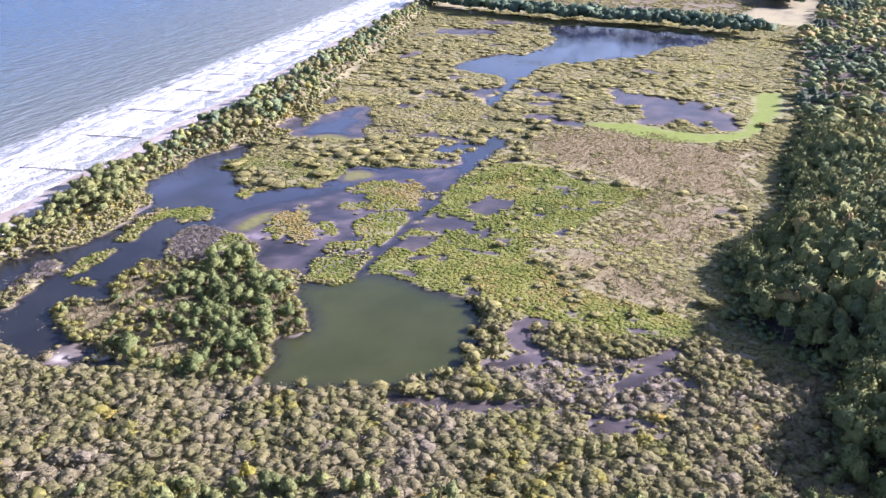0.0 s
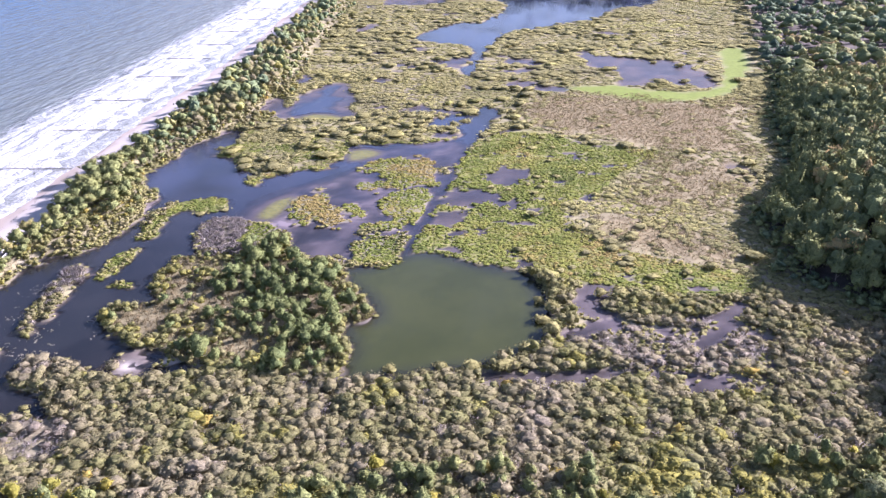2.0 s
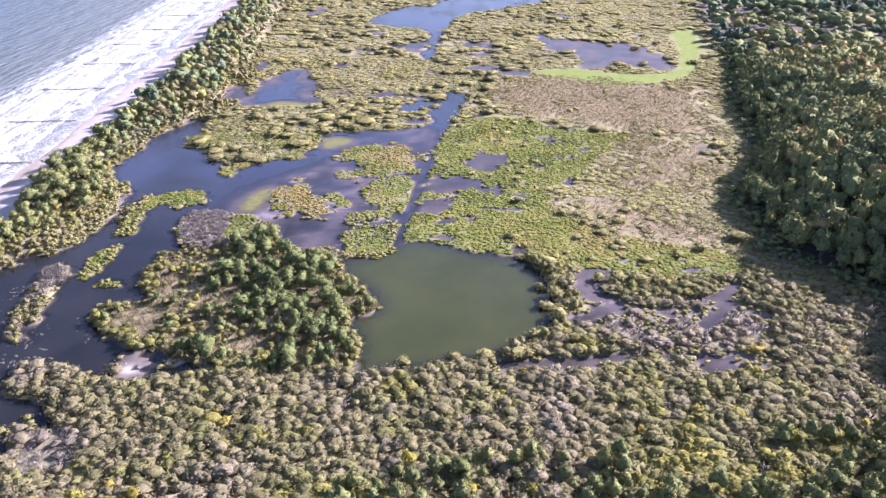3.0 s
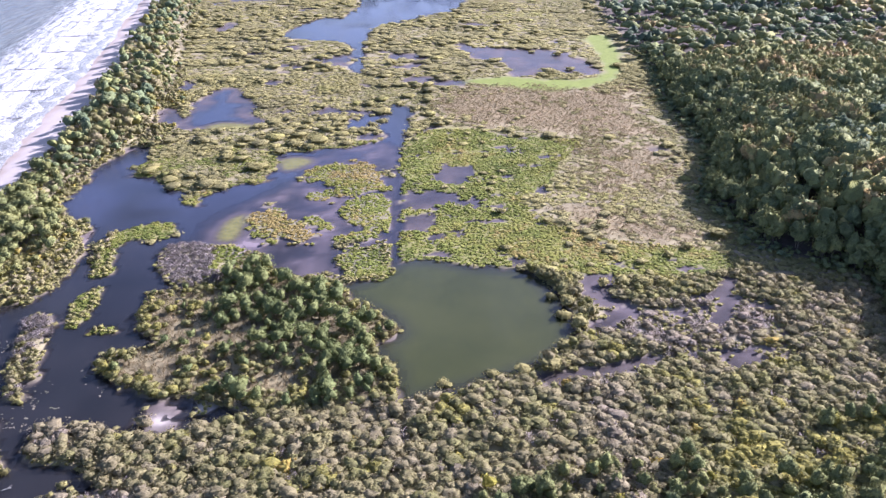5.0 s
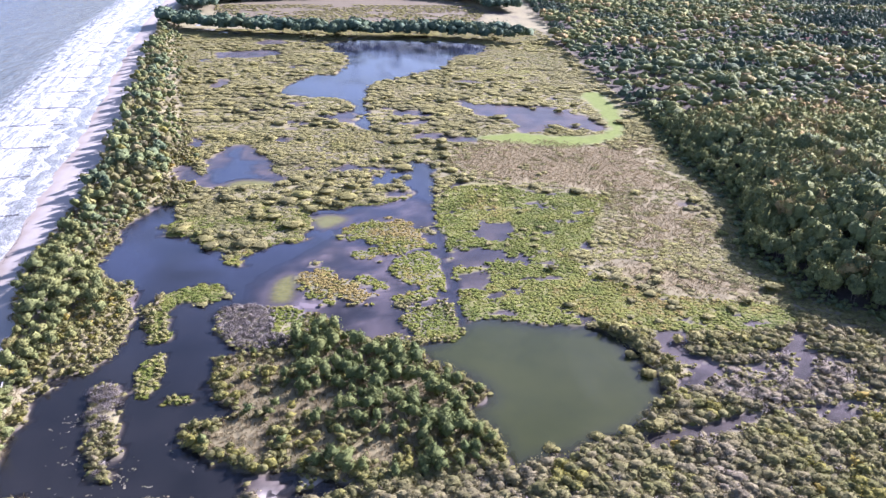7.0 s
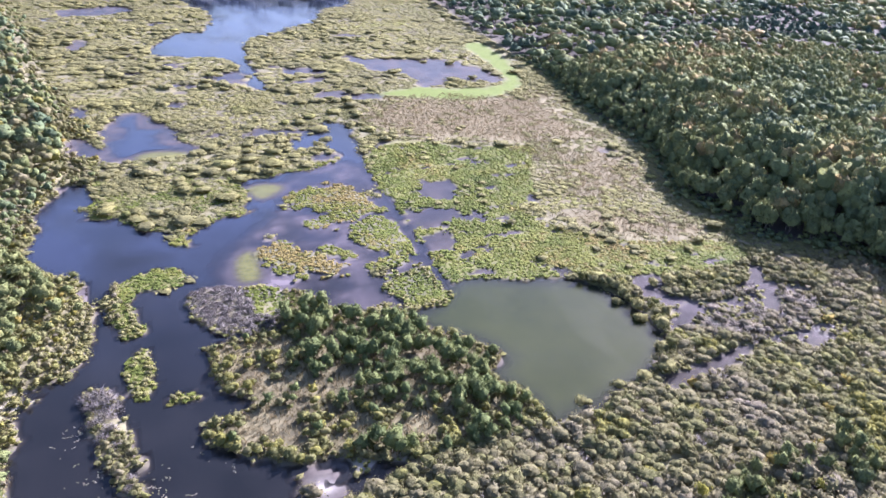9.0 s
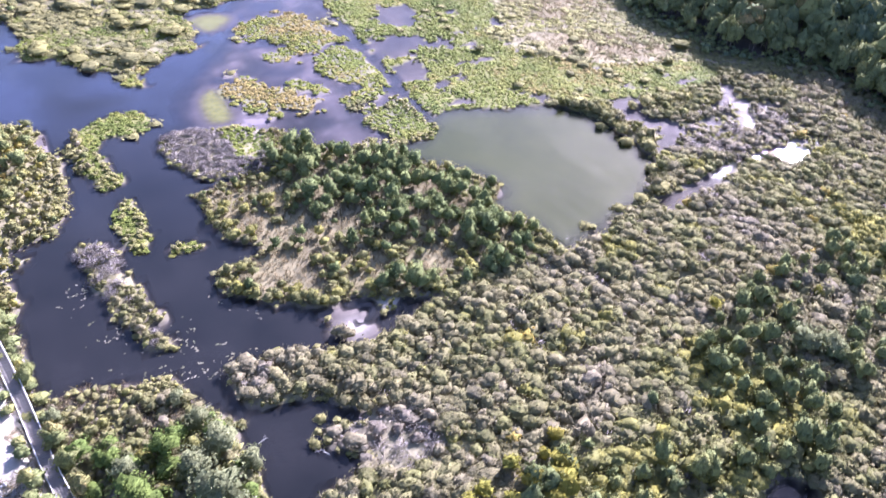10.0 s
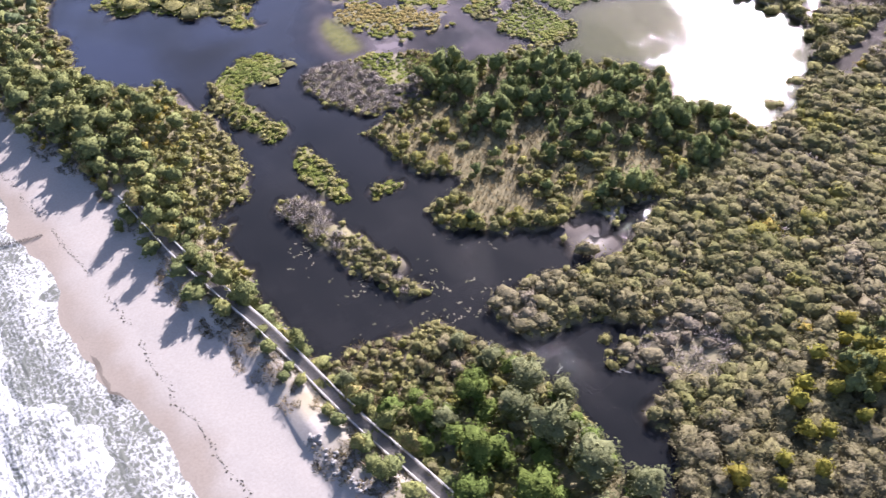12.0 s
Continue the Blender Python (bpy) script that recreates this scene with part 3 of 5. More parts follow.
# ---- water ----
def wet_material():
    """Murky water: a coloured body that hides the bed with depth, under a rippled mirror; green where algae bloom,
    bluer northwards, where reflected sky is mixed into the body.
    """
    m, nodes, links, bsdf = material("lagoon_water")
    depth, algae = nodes.new("ShaderNodeAttribute"), nodes.new("ShaderNodeAttribute")
    depth.attribute_name, algae.attribute_name = "depth", "algae"
    big = noise_node(nodes, links, 0.03, 4)
    r = ramp_node(nodes, [(0.35, (0.010, 0.0105, 0.011)), (0.7, (0.020, 0.0195, 0.020))])
    links.new(big.outputs["Fac"], r.inputs["Fac"])
    r2 = ramp_node(nodes, [(0.35, (0.034, 0.040, 0.011)), (0.7, (0.045, 0.051, 0.015))])
    links.new(big.outputs["Fac"], r2.inputs["Fac"])
    far_off = nodes.new("ShaderNodeAttribute")
    far_off.attribute_name = "far_off"
    # reflected sky put into the body colour as a blue that grows northwards
    lake = mix_colour(nodes, links, far_off.outputs["Fac"], r.outputs["Color"], (0.032, 0.039, 0.066))
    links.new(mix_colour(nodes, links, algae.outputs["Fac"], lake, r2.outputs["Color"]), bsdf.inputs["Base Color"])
    bsdf.inputs["Roughness"].default_value = 0.06
    bsdf.inputs["IOR"].default_value = 1.33
    fine = noise_node(nodes, links, 2.4, 4, stretch=(1, 0.6, 1), turn=0.6)
    gust = noise_node(nodes, links, 0.045, 3, stretch=(1, 0.4, 1), turn=0.9)
    g = ramp_node(nodes, [(0.42, (0.25, 0.25, 0.25)), (0.62, (1, 1, 1))])
    links.new(gust.outputs["Fac"], g.inputs["Fac"])
    links.new(bump_node(nodes, links, math_node(nodes, links, "MULTIPLY", fine.outputs["Fac"], g.outputs["Color"]), 0.6, 0.2), bsdf.inputs["Normal"])
    links.new(math_node(nodes, links, "ADD", depth.outputs["Fac"], 0.0, True), bsdf.inputs["Alpha"])
    return m


M_WATER = wet_material()
me, wx, wy = sheet("water", axis((-345, 60, 3), (60, 100, 10)), axis((105, 570, 3), (570, 1300, 8)), 0.0)
weight(me, "depth", np.clip(1 - np.exp(land(wx, wy) * 3.6), 0.2, 0.98))
weight(me, "far_off", soft(wy - 350 - 25 * fractal(wx, wy, 60, 104), 130) * np.clip(0.75 + 0.6 * fractal(wx, wy, 35, 105), 0.2, 1))
weight(me, "algae", soft(-outside("pond", wx, wy) - 2, 12))
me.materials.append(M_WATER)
tagged(new("water", me), "dark still lagoon and murky green pond water", "water", kind="structure")

# sea: foam follows the distance from the shore
M_SEA, sn, sl, sb = material("sea_water")
at = sn.new("ShaderNodeAttribute")
at.attribute_name = "offshore"
streak = noise_node(sn, sl, 0.085, 5, rough=0.62, stretch=(1.2, 0.7, 1), turn=-0.12)
lace = noise_node(sn, sl, 1.5, 6, rough=0.78, stretch=(1, 0.6, 1))
surf_r = ramp_node(sn, [(0.0, (0.46, 0.46, 0.46)), (0.18, (0.58, 0.58, 0.58)), (0.32, (0.86, 0.86, 0.86)), (0.62, (0.74, 0.74, 0.74)), (0.8, (0.36, 0.36, 0.36)), (1.0, (0.19, 0.19, 0.19))])
sl.new(math_node(sn, sl, "DIVIDE", at.outputs["Fac"], 110.0, True), surf_r.inputs["Fac"])
wobble = noise_node(sn, sl, 0.035, 3, rough=0.55)
front = math_node(sn, sl, "DIVIDE", math_node(sn, sl, "ADD", at.outputs["Fac"], math_node(sn, sl, "MULTIPLY", wobble.outputs["Fac"], 34.0)), 15.0)
trail = math_node(sn, sl, "POWER", math_node(sn, sl, "SUBTRACT", 1.0, math_node(sn, sl, "FRACT", front, 0.0)), 2.2)
cells = noise_node(sn, sl, 0.6, 4, rough=0.6, stretch=(1, 0.75, 1))
net = math_node(sn, sl, "SUBTRACT", 1.0, math_node(sn, sl, "MULTIPLY", math_node(sn, sl, "ABSOLUTE", math_node(sn, sl, "SUBTRACT", cells.outputs["Fac"], 0.5), 0.0), 11.0), True)
f = math_node(sn, sl, "ADD", math_node(sn, sl, "MULTIPLY", streak.outputs["Fac"], 0.7), math_node(sn, sl, "MULTIPLY", lace.outputs["Fac"], 1.25))
f = math_node(sn, sl, "ADD", f, math_node(sn, sl, "MULTIPLY", math_node(sn, sl, "SUBTRACT", surf_r.outputs["Color"], 0.5), 0.75))
near_shore = math_node(sn, sl, "SUBTRACT", 1.0, math_node(sn, sl, "DIVIDE", at.outputs["Fac"], 95.0, True))
f = math_node(sn, sl, "ADD", f, math_node(sn, sl, "MULTIPLY", math_node(sn, sl, "MULTIPLY", math_node(sn, sl, "SUBTRACT", trail, 0.42), near_shore), 0.42))
f = math_node(sn, sl, "ADD", f, math_node(sn, sl, "MULTIPLY", math_node(sn, sl, "MULTIPLY", net, near_shore), 0.42))
foam = math_node(sn, sl, "MULTIPLY", math_node(sn, sl, "SUBTRACT", f, 0.98), 1.7, True)
deep_r = ramp_node(sn, [(0.0, (0.16, 0.165, 0.14)), (0.1, (0.11, 0.125, 0.115)), (0.4, (0.075, 0.10, 0.115)), (1.0, (0.035, 0.085, 0.16))])
sl.new(math_node(sn, sl, "DIVIDE", at.outputs["Fac"], 420.0, True), deep_r.inputs["Fac"])
sl.new(mix_colour(sn, sl, foam, deep_r.outputs["Color"], (0.68, 0.69, 0.70)), sb.inputs["Base Color"])
sl.new(math_node(sn, sl, "ADD", math_node(sn, sl, "MULTIPLY", foam, 0.5), 0.1), sb.inputs["Roughness"])
sb.inputs["IOR"].default_value = 1.33
chop = noise_node(sn, sl, 0.22, 6, rough=0.68, stretch=(1.5, 0.5, 1), turn=-0.2)
roll_ = noise_node(sn, sl, 0.07, 3, rough=0.6, stretch=(2.2, 0.45, 1), turn=-0.25)
rolling = bump_node(sn, sl, roll_.outputs["Fac"], 1.0, 7.0)
open_sea = math_node(sn, sl, "ADD", math_node(sn, sl, "DIVIDE", at.outputs["Fac"], 80.0, True), 0.08, True)
sl.new(open_sea, rolling.node.inputs["Strength"])
sl.new(rolling, sb.inputs["Normal"])
ripples = sn.new("ShaderNodeBump")
sl.new(rolling, ripples.inputs["Normal"])
ripples.inputs["Strength"].default_value, ripples.inputs["Distance"].default_value = 1.0, 0.9
sl.new(math_node(sn, sl, "ADD", chop.outputs["Fac"], math_node(sn, sl, "MULTIPLY", foam, 0.1)), ripples.inputs["Height"])
sl.new(open_sea, ripples.inputs["Strength"])
sl.new(ripples.outputs["Normal"], sb.inputs["Normal"])


def swell(x, y):
    off = along(SHORE, y) - x
    wave = np.sin(off / 4.6 + 1.5 * smooth_noise(x, y, 60, 81) + 0.02 * y) * np.clip(off / 25, 0, 1) * np.exp(-off / 220)
    return 0.02 + 0.25 * smooth_noise(0 * x, y, 22, 85) * np.clip(1 - off / 20, 0, 1) + 0.28 * wave + 0.08 * fractal(x, y, 9, 83) * np.clip(off / 10, 0, 1)


me, sx, sy = sheet("sea", axis((-4000, -1100, 290), (-1100, -620, 12), (-620, -330, 2)), axis((-600, 100, 70), (100, 500, 3), (500, 1300, 8), (1300, 4600, 220)), swell)
weight(me, "offshore", np.clip(along(SHORE, sy) - sx, 0, 2000))
me.materials.append(M_SEA)
tagged(new("sea", me), "grey-green sea with white breaking surf", "sea", kind="structure")


# ---- plant shapes ----
def cards(count, lumps, size, facing=0.7, seed=0, flat=1.0):
    """Leaf sprays on the shells of some rounded lumps: four-cornered pieces facing roughly outwards."""
    r = np.random.default_rng(seed)
    lumps = np.array(lumps, float)
    w = lumps[:, 3] ** 2
    pick = r.choice(len(lumps), count, p=w / w.sum())
    v = r.normal(size=(count, 3))
    v[:, 2] = np.where(v[:, 2] < -0.35, -0.6 * v[:, 2], v[:, 2])
    v /= np.linalg.norm(v, axis=1)[:, None]
    centre = lumps[pick, :3] + v * (lumps[pick, 3] * r.uniform(0.78, 1.1, count))[:, None] * [1, 1, flat]
    n = facing * v + (1 - facing) * 1.4 * r.normal(size=(count, 3))
    n /= np.linalg.norm(n, axis=1)[:, None]
    u = np.cross(n, r.normal(size=(count, 3)))
    u /= np.linalg.norm(u, axis=1)[:, None]
    t = np.cross(n, u)
    s = size * r.uniform(0.55, 1.3, (count, 1))
    a = r.uniform(0.5, 1.0, (4, count, 1))
    bend = n * s * 0.25
    quad = np.stack([centre + u * s * a[0] - bend, centre + t * s * a[1], centre - u * s * a[2] - bend, centre - t * s * a[3]], 1)
    # shade each spray mostly by the lump that it clothes
    round_ = 0.7 * v + 0.42 * n + [0, 0, 0.1]
    return np.concatenate([quad, np.repeat(round_[:, None], 4, 1)], 2).reshape(-1, 6)


def body(lumps, seed=0, around=9, up=5, low=-0.55, rough=0.2, fill=0.78):
    """The leafy mass under the sprays: a closed lumpy skin over the lumps, in loose patches."""
    r = np.random.default_rng(seed + 500)
    lumps = np.array(lumps, float)
    mid = (lumps[:, :3] * lumps[:, 3:] ** 2).sum(0) / (lumps[:, 3] ** 2).sum()
    th = np.linspace(math.asin(low), math.pi / 2, up + 1)
    ph = np.linspace(0, 2 * math.pi, around + 1)
    v = np.stack([np.cos(th)[:, None] * np.cos(ph), np.cos(th)[:, None] * np.sin(ph), np.sin(th)[:, None] + 0 * ph], -1)
    off = mid - lumps[:, :3]
    b = v @ off.T
    disc = b * b - ((off * off).sum(1) - lumps[:, 3] ** 2)
    far = np.where(disc > 0, -b + np.sqrt(np.maximum(disc, 0)), 0.0).max(-1)
    far = np.maximum(far, 0.35 * far.max()) * fill * (1 + r.normal(0, rough, far.shape))
    far[:, -1] = far[:, 0]
    far[-1] = far[-1, 0]
    p = mid + v * far[..., None]
    p[..., 2] = np.maximum(p[..., 2], 0.02)
    q = np.concatenate([p, v + r.normal(0, 1.4 * rough, v.shape) + [0, 0, 0.15]], -1)
    return np.stack([q[:-1, :-1], q[:-1, 1:], q[1:, 1:], q[1:, :-1]], 2).reshape(-1, 6)


def bush(count, lumps, size, facing=0.7, seed=0, around=9, up=5, rough=0.17, fill=0.76):
    return np.concatenate([body(lumps, seed, around, up, rough=rough, fill=fill), cards(count, lumps, size, facing, seed)])


def blades(count, radius, height, width, seed=0, lean=0.25):
    """Upright narrow blades standing in a tuft."""
    r = np.random.default_rng(seed)
    a = r.uniform(0, 2 * np.pi, count)
    p = np.stack([np.cos(a), np.sin(a), 0 * a], 1) * (radius * np.sqrt(r.uniform(0, 1, count)))[:, None]
    tip = p + np.stack([r.normal(0, lean, count), r.normal(0, lean, count), r.uniform(0.65, 1.1, count)], 1) * height
    b = r.uniform(0, np.pi, count)
    side = np.stack([np.cos(b), np.sin(b), 0 * b], 1) * width
    mid = (p + tip) / 2
    quad = np.stack([p - side * 0.4, mid + side, tip, mid - side], 1)
    up = np.stack([r.normal(0, 0.5, count), r.normal(0, 0.5, count), np.ones(count)], 1)
    return np.concatenate([quad, np.repeat(up[:, None], 4, 1)], 2).reshape(-1, 6)


def twigs(count, width, seed=0):
    """Thin bare branches that fan out from a base into a dome, each with two side shoots."""
    r = np.random.default_rng(seed)
    v = r.normal(size=(count, 3))
    v[:, 2] = np.abs(v[:, 2]) * 0.9 + 0.25
    v /= np.linalg.norm(v, axis=1)[:, None]
    v *= [0.5, 0.5, 0.95]
    start = v * r.uniform(0.0, 0.6, (count, 1)) + r.normal(0, 0.05, (count, 3)) * [1, 1, 0]
    tip = v * r.uniform(0.75, 1.05, (count, 1)) + r.normal(0, 0.09, (count, 3))
    side = np.cross(tip - start, r.normal(size=(count, 3)))
    side *= width / np.linalg.norm(side, axis=1)[:, None]
    mid = start * 0.4 + tip * 0.6
    quad = np.stack([start - side * 0.5, mid + side, tip, mid - side], 1).clip([-9, -9, 0], 9)
    return np.concatenate([quad, np.repeat(v[:, None] + [0, 0, 0.3], 4, 1)], 2).reshape(-1, 6)


def dome(seed, lumps=5, spread=0.45):
    r = np.random.default_rng(seed)
    out = [(0, 0, 0.5, 0.46)]
    for _ in range(lumps - 1):
        a, q = r.uniform(0, 2 * np.pi), r.uniform(0.5, 1) * spread
        out.append((q * np.cos(a), q * np.sin(a), r.uniform(0.3, 0.75), r.uniform(0.2, 0.38)))
    return out


def crown(seed, lumps=10, low=0.32, spread=0.36):
    """Lumps of a tree crown of height 1."""
    r = np.random.default_rng(seed)
    out = [(0, 0, 0.62, 0.27), (0.05, 0.03, 0.78, 0.19)]
    for k in range(lumps - 2):
        z = r.uniform(low, 0.84)
        a, q = k * 2.4 + r.uniform(-0.5, 0.5), spread * r.uniform(0.6, 1) * (1 - 1.0 * abs(z - 0.55) ** 1.5)
        out.append((q * np.cos(a), q * np.sin(a), z, r.uniform(0.14, 0.23)))
    return out


def spire(seed, lumps=11):
    r = np.random.default_rng(seed)
    out = []
    for k in range(lumps):
        z = 0.2 + 0.76 * k / lumps
        a, q = k * 2.4, 0.15 * (1.08 - z)
        out.append((q * np.cos(a), q * np.sin(a), z, 0.05 + 0.17 * (1.05 - z) * r.uniform(0.8, 1.2)))
    return out


def leaf_mesh(name, verts, normals):
    me = mesh_from(name, verts, np.arange(len(verts), dtype=np.int32).reshape(-1, 4))
    me.normals_split_custom_set_from_vertices(normals / np.linalg.norm(normals, axis=1)[:, None])
    return me


def joined(name, templates, places, mat):
    """One mesh of many plants. places: rows of x, y, z, width, height, tint."""
    places = np.asarray(places, float)
    r = np.random.default_rng(len(places))
    which = r.integers(0, len(templates), len(places))
    all_v, all_t, all_n = [], [], []
    for k, shape in enumerate(templates):
        p = places[which == k]
        a = r.uniform(0, 2 * np.pi, len(p))
        ca, sa = np.cos(a)[:, None], np.sin(a)[:, None]
        v = np.empty((len(p), len(shape), 3))
        v[..., 0] = p[:, :1] + p[:, 3:4] * (ca * shape[:, 0] - sa * shape[:, 1])
        v[..., 1] = p[:, 1:2] + p[:, 3:4] * (sa * shape[:, 0] + ca * shape[:, 1])
        v[..., 2] = p[:, 2:3] + p[:, 4:5] * shape[:, 2]
        all_v.append(v.reshape(-1, 3))
        all_t.append(np.repeat(p[:, 5], len(shape)))
        q = np.empty_like(v)
        q[..., 0], q[..., 1], q[..., 2] = ca * shape[:, 3] - sa * shape[:, 4], sa * shape[:, 3] + ca * shape[:, 4], shape[:, 5] * np.clip(p[:, 3] / p[:, 4] / 1.4, 1, 4)[:, None]
        all_n.append(q.reshape(-1, 3))
    me = leaf_mesh(name, np.concatenate(all_v), np.concatenate(all_n))
    weight(me, "tint", np.concatenate(all_t))
    me.materials.append(mat)
    return me


def stuff(name, templates, places, mat, label, category):
    if len(places):
        tagged(new(name, joined(name, templates, places, mat)), label, category, kind="stuff")


def scatter(x0, x1, y0, y1, step, seed, jitter=0.5):
    r = np.random.default_rng(seed)
    gx, gy = np.meshgrid(np.arange(x0, x1, step), np.arange(y0, y1, step))
    gx = gx + (np.arange(gx.shape[0])[:, None] % 2) * step / 2
    x, y = gx.ravel() + r.uniform(-jitter, jitter, gx.size) * step, gy.ravel() + r.uniform(-jitter, jitter, gx.size) * step
    return x, y, r


def rows(x, y, w, h, tint, sink=0.05):
    n = len(x)
    f = lambda v: np.broadcast_to(np.asarray(v, float), (n,))
    return np.stack([x, y, land(np.asarray(x, float), np.asarray(y, float)) - sink, f(w), f(h), f(tint)], 1)


def part(name, bm, mat, parent, label=""):
    """Links a bmesh as one mesh object under a thing or a part."""
    me = bpy.data.meshes.new(name)
    bm.to_mesh(me), bm.free()
    return part_mesh(name, me, mat, parent, label)


def part_mesh(name, me, mat, parent, label=""):
    if mat and not me.materials:
        me.materials.append(mat)
    ob = new(name, me)
    ob.parent = parent
    return tagged(ob, label) if label else ob


def tube(bm, points, radii, sides=6):
    """A tapered round bar through some points."""
    rings = []
    points = [Vector(p) for p in points]
    for k, (p, rad) in enumerate(zip(points, radii)):
        d = (points[min(k + 1, len(points) - 1)] - points[max(k - 1, 0)]).normalized()
        q = d.to_track_quat("Z", "Y")
        rings.append([bm.verts.new(p + q @ Vector((rad * math.cos(2 * math.pi * s / sides), rad * math.sin(2 * math.pi * s / sides), 0))) for s in range(sides)])
    for a, b in zip(rings, rings[1:]):
        for s in range(sides):
            bm.faces.new((a[s], a[(s + 1) % sides], b[(s + 1) % sides], b[s]))
    bm.faces.new(rings[-1])
    bm.faces.new(rings[0][::-1])


def box(bm, x0, x1, y0, y1, z0, z1):
    v = [bm.verts.new((x, y, z)) for z in (z0, z1) for y in (y0, y1) for x in (x0, x1)]
    for f in ((0, 2, 3, 1), (4, 5, 7, 6), (0, 1, 5, 4), (1, 3, 7, 5), (3, 2, 6, 7), (2, 0, 4, 6)):
        bm.faces.new([v[i] for i in f])


def tree_maker(name, label, category, group, shapes, mat, lumps_of, trunk=0.018, bark=None, stems=1, tint=0.5):
    """Model plants of height 1 with a trunk, limbs and a crown; plants to be copied share these meshes."""
    models = []
    for s, shape in enumerate(shapes):
        root = tagged(new(name), label, category, group)
        r = random.Random(s)
        lumps = lumps_of(s)
        wood = [bmesh.new() for _ in range(stems)]
        for k in range(stems):
            a = 2 * math.pi * k / max(stems, 1)
            off = 0.06 * (stems > 1)
            base, top = Vector((off * math.cos(a), off * math.sin(a), -0.03)), Vector((3 * off * math.cos(a) + r.uniform(-0.02, 0.02), 3 * off * math.sin(a), 0.62))
            tube(wood[k], [base, base.lerp(top, 0.5) + Vector((r.uniform(-0.02, 0.02), 0.01, 0)), top], [trunk, trunk * 0.75, trunk * 0.3])
        for k, (x, y, z, rad) in enumerate(lumps[1:6]):
            tube(wood[k % stems], [(0, 0, max(0.12, z - 0.25)), (x * 0.55, y * 0.55, z - 0.08), (x, y, z)], [trunk * 0.45, trunk * 0.3, trunk * 0.12], 4)
        for bm in wood:
            part("trunk" if stems == 1 else "stem", bm, bark or M_BARK, root)
        me = leaf_mesh("crown", shape[:, :3], shape[:, 3:])
        weight(me, "tint", np.full(len(shape), tint))
        part_mesh("crown" if stems == 1 else "foliage", me, mat, root)
        models.append(root)
    return models


def planted(models, x, y, w, h, r):
    """Plants a copy of a model at each place; the models themselves take the first places."""
    x, y = np.asarray(x, float), np.asarray(y, float)
    z = land(x, y)
    poses = [Matrix.Translation((x[i], y[i], z[i] - 0.05)) @ Matrix.Rotation(r.uniform(0, 6.28), 4, "Z") @ Matrix.Diagonal((w[i], w[i], h[i], 1)) for i in range(len(x))]
    n = len(models)
    for i in range(n, len(x)):
        copy_thing(models[i % n], poses[i])
    for model, m in zip(models, poses):
        model.matrix_basis = m
    for extra in models[len(x):]:
        for o in (*extra.children_recursive, extra):
            bpy.data.objects.remove(o)



SHRUBS = [bush(58, dome(s, 11, 0.5), 0.078, 0.3, s, 7, 4, 0.2, 0.68) for s in range(8)]
FULL_SHRUBS = [bush(240, dome(s, 11, 0.5), 0.05, 0.35, s, 9, 5, 0.2, 0.68) for s in range(6)]
FAR_SHRUBS = [bush(17, dome(s + 20, 6, 0.55), 0.13, 0.4, s, 6, 2, 0.2, 0.7) for s in range(6)]
THIN_SHRUBS = [bush(10, dome(s + 24, 5, 0.55), 0.14, 0.6, s, 7, 2, 0.14) for s in range(6)]
LOW = [bush(7, dome(s + 40, 6, 0.6), 0.16, 0.45, s, 6, 2, 0.2) for s in range(6)]
TREES = [bush(250, crown(s + 60, 12), 0.038, 0.4, s, 12, 7, 0.13, 0.73) for s in range(5)]
MID_TREES = [bush(96, crown(s + 70, 12), 0.034, 0.4, s, 9, 5, 0.16, 0.72) for s in range(6)]
FAR_TREES = [bush(16, crown(s + 80, 9), 0.068, 0.45, s, 7, 3, 0.15, 0.74) for s in range(6)]
TALL = [bush(190, crown(s + 90, 9, 0.55, 0.2), 0.035, 0.5, s, 9, 5) for s in range(3)]
FAR_SPIRES = [bush(14, spire(s + 110), 0.07, 0.5, s, 6, 3) for s in range(5)]
REEDS = [blades(12, 0.9, 1.0, 0.09, s, 0.13) for s in range(3)]
GRASS = [blades(18, 0.5, 1.0, 0.05, s, 0.3) for s in range(3)]
BARE = [twigs(95, 0.014, s) for s in range(5)]



def off_walk(x, y):
    """Metres east of the boardwalk's middle line."""
    a = np.array(BOARDWALK, float)
    return x - np.interp(y, a[:, 1], a[:, 0])


# ---- willow scrub south of the water ----
x, y, r = scatter(-268, 78, 108, 322, 2.8, 1)
d = dry(x, y)
low_edge = np.interp(x, [-270, -240, -210, -180, -140, -100, -60, -20, 20, 78], [150, 122, 108, 100, 106, 128, 150, 158, 178, 225])
south = np.interp(x, [-268, -215, -205, -190, -150, -100, -80, -60, 10, 78], [228, 222, 224, 228, 231, 240, 262, 288, 298, 300])
patch = np.clip(-outside("dead_patch", x, y) / 3, 0, 1)
keep = (d > 0.5) & (r.uniform(size=len(x)) > 0.2 * patch) & (y < south + 2 * r.normal(size=len(x))) & (y > low_edge) & (x < along(EDGE, y) + 6) & (r.uniform(size=len(x)) < 0.94)
x, y = x[keep], y[keep]
grey = np.maximum(np.clip(-outside("sallow_grey", x, y) / 8, 0, 1), np.clip(-outside("dead_patch", x, y) / 3, 0, 1))
belt = np.clip(-outside("tree_belt", x, y) / 8 + 0.6 * fractal(x, y, 18, 33), 0, 1)
bare = r.uniform(size=len(x)) < 0.5 * grey + 0.05
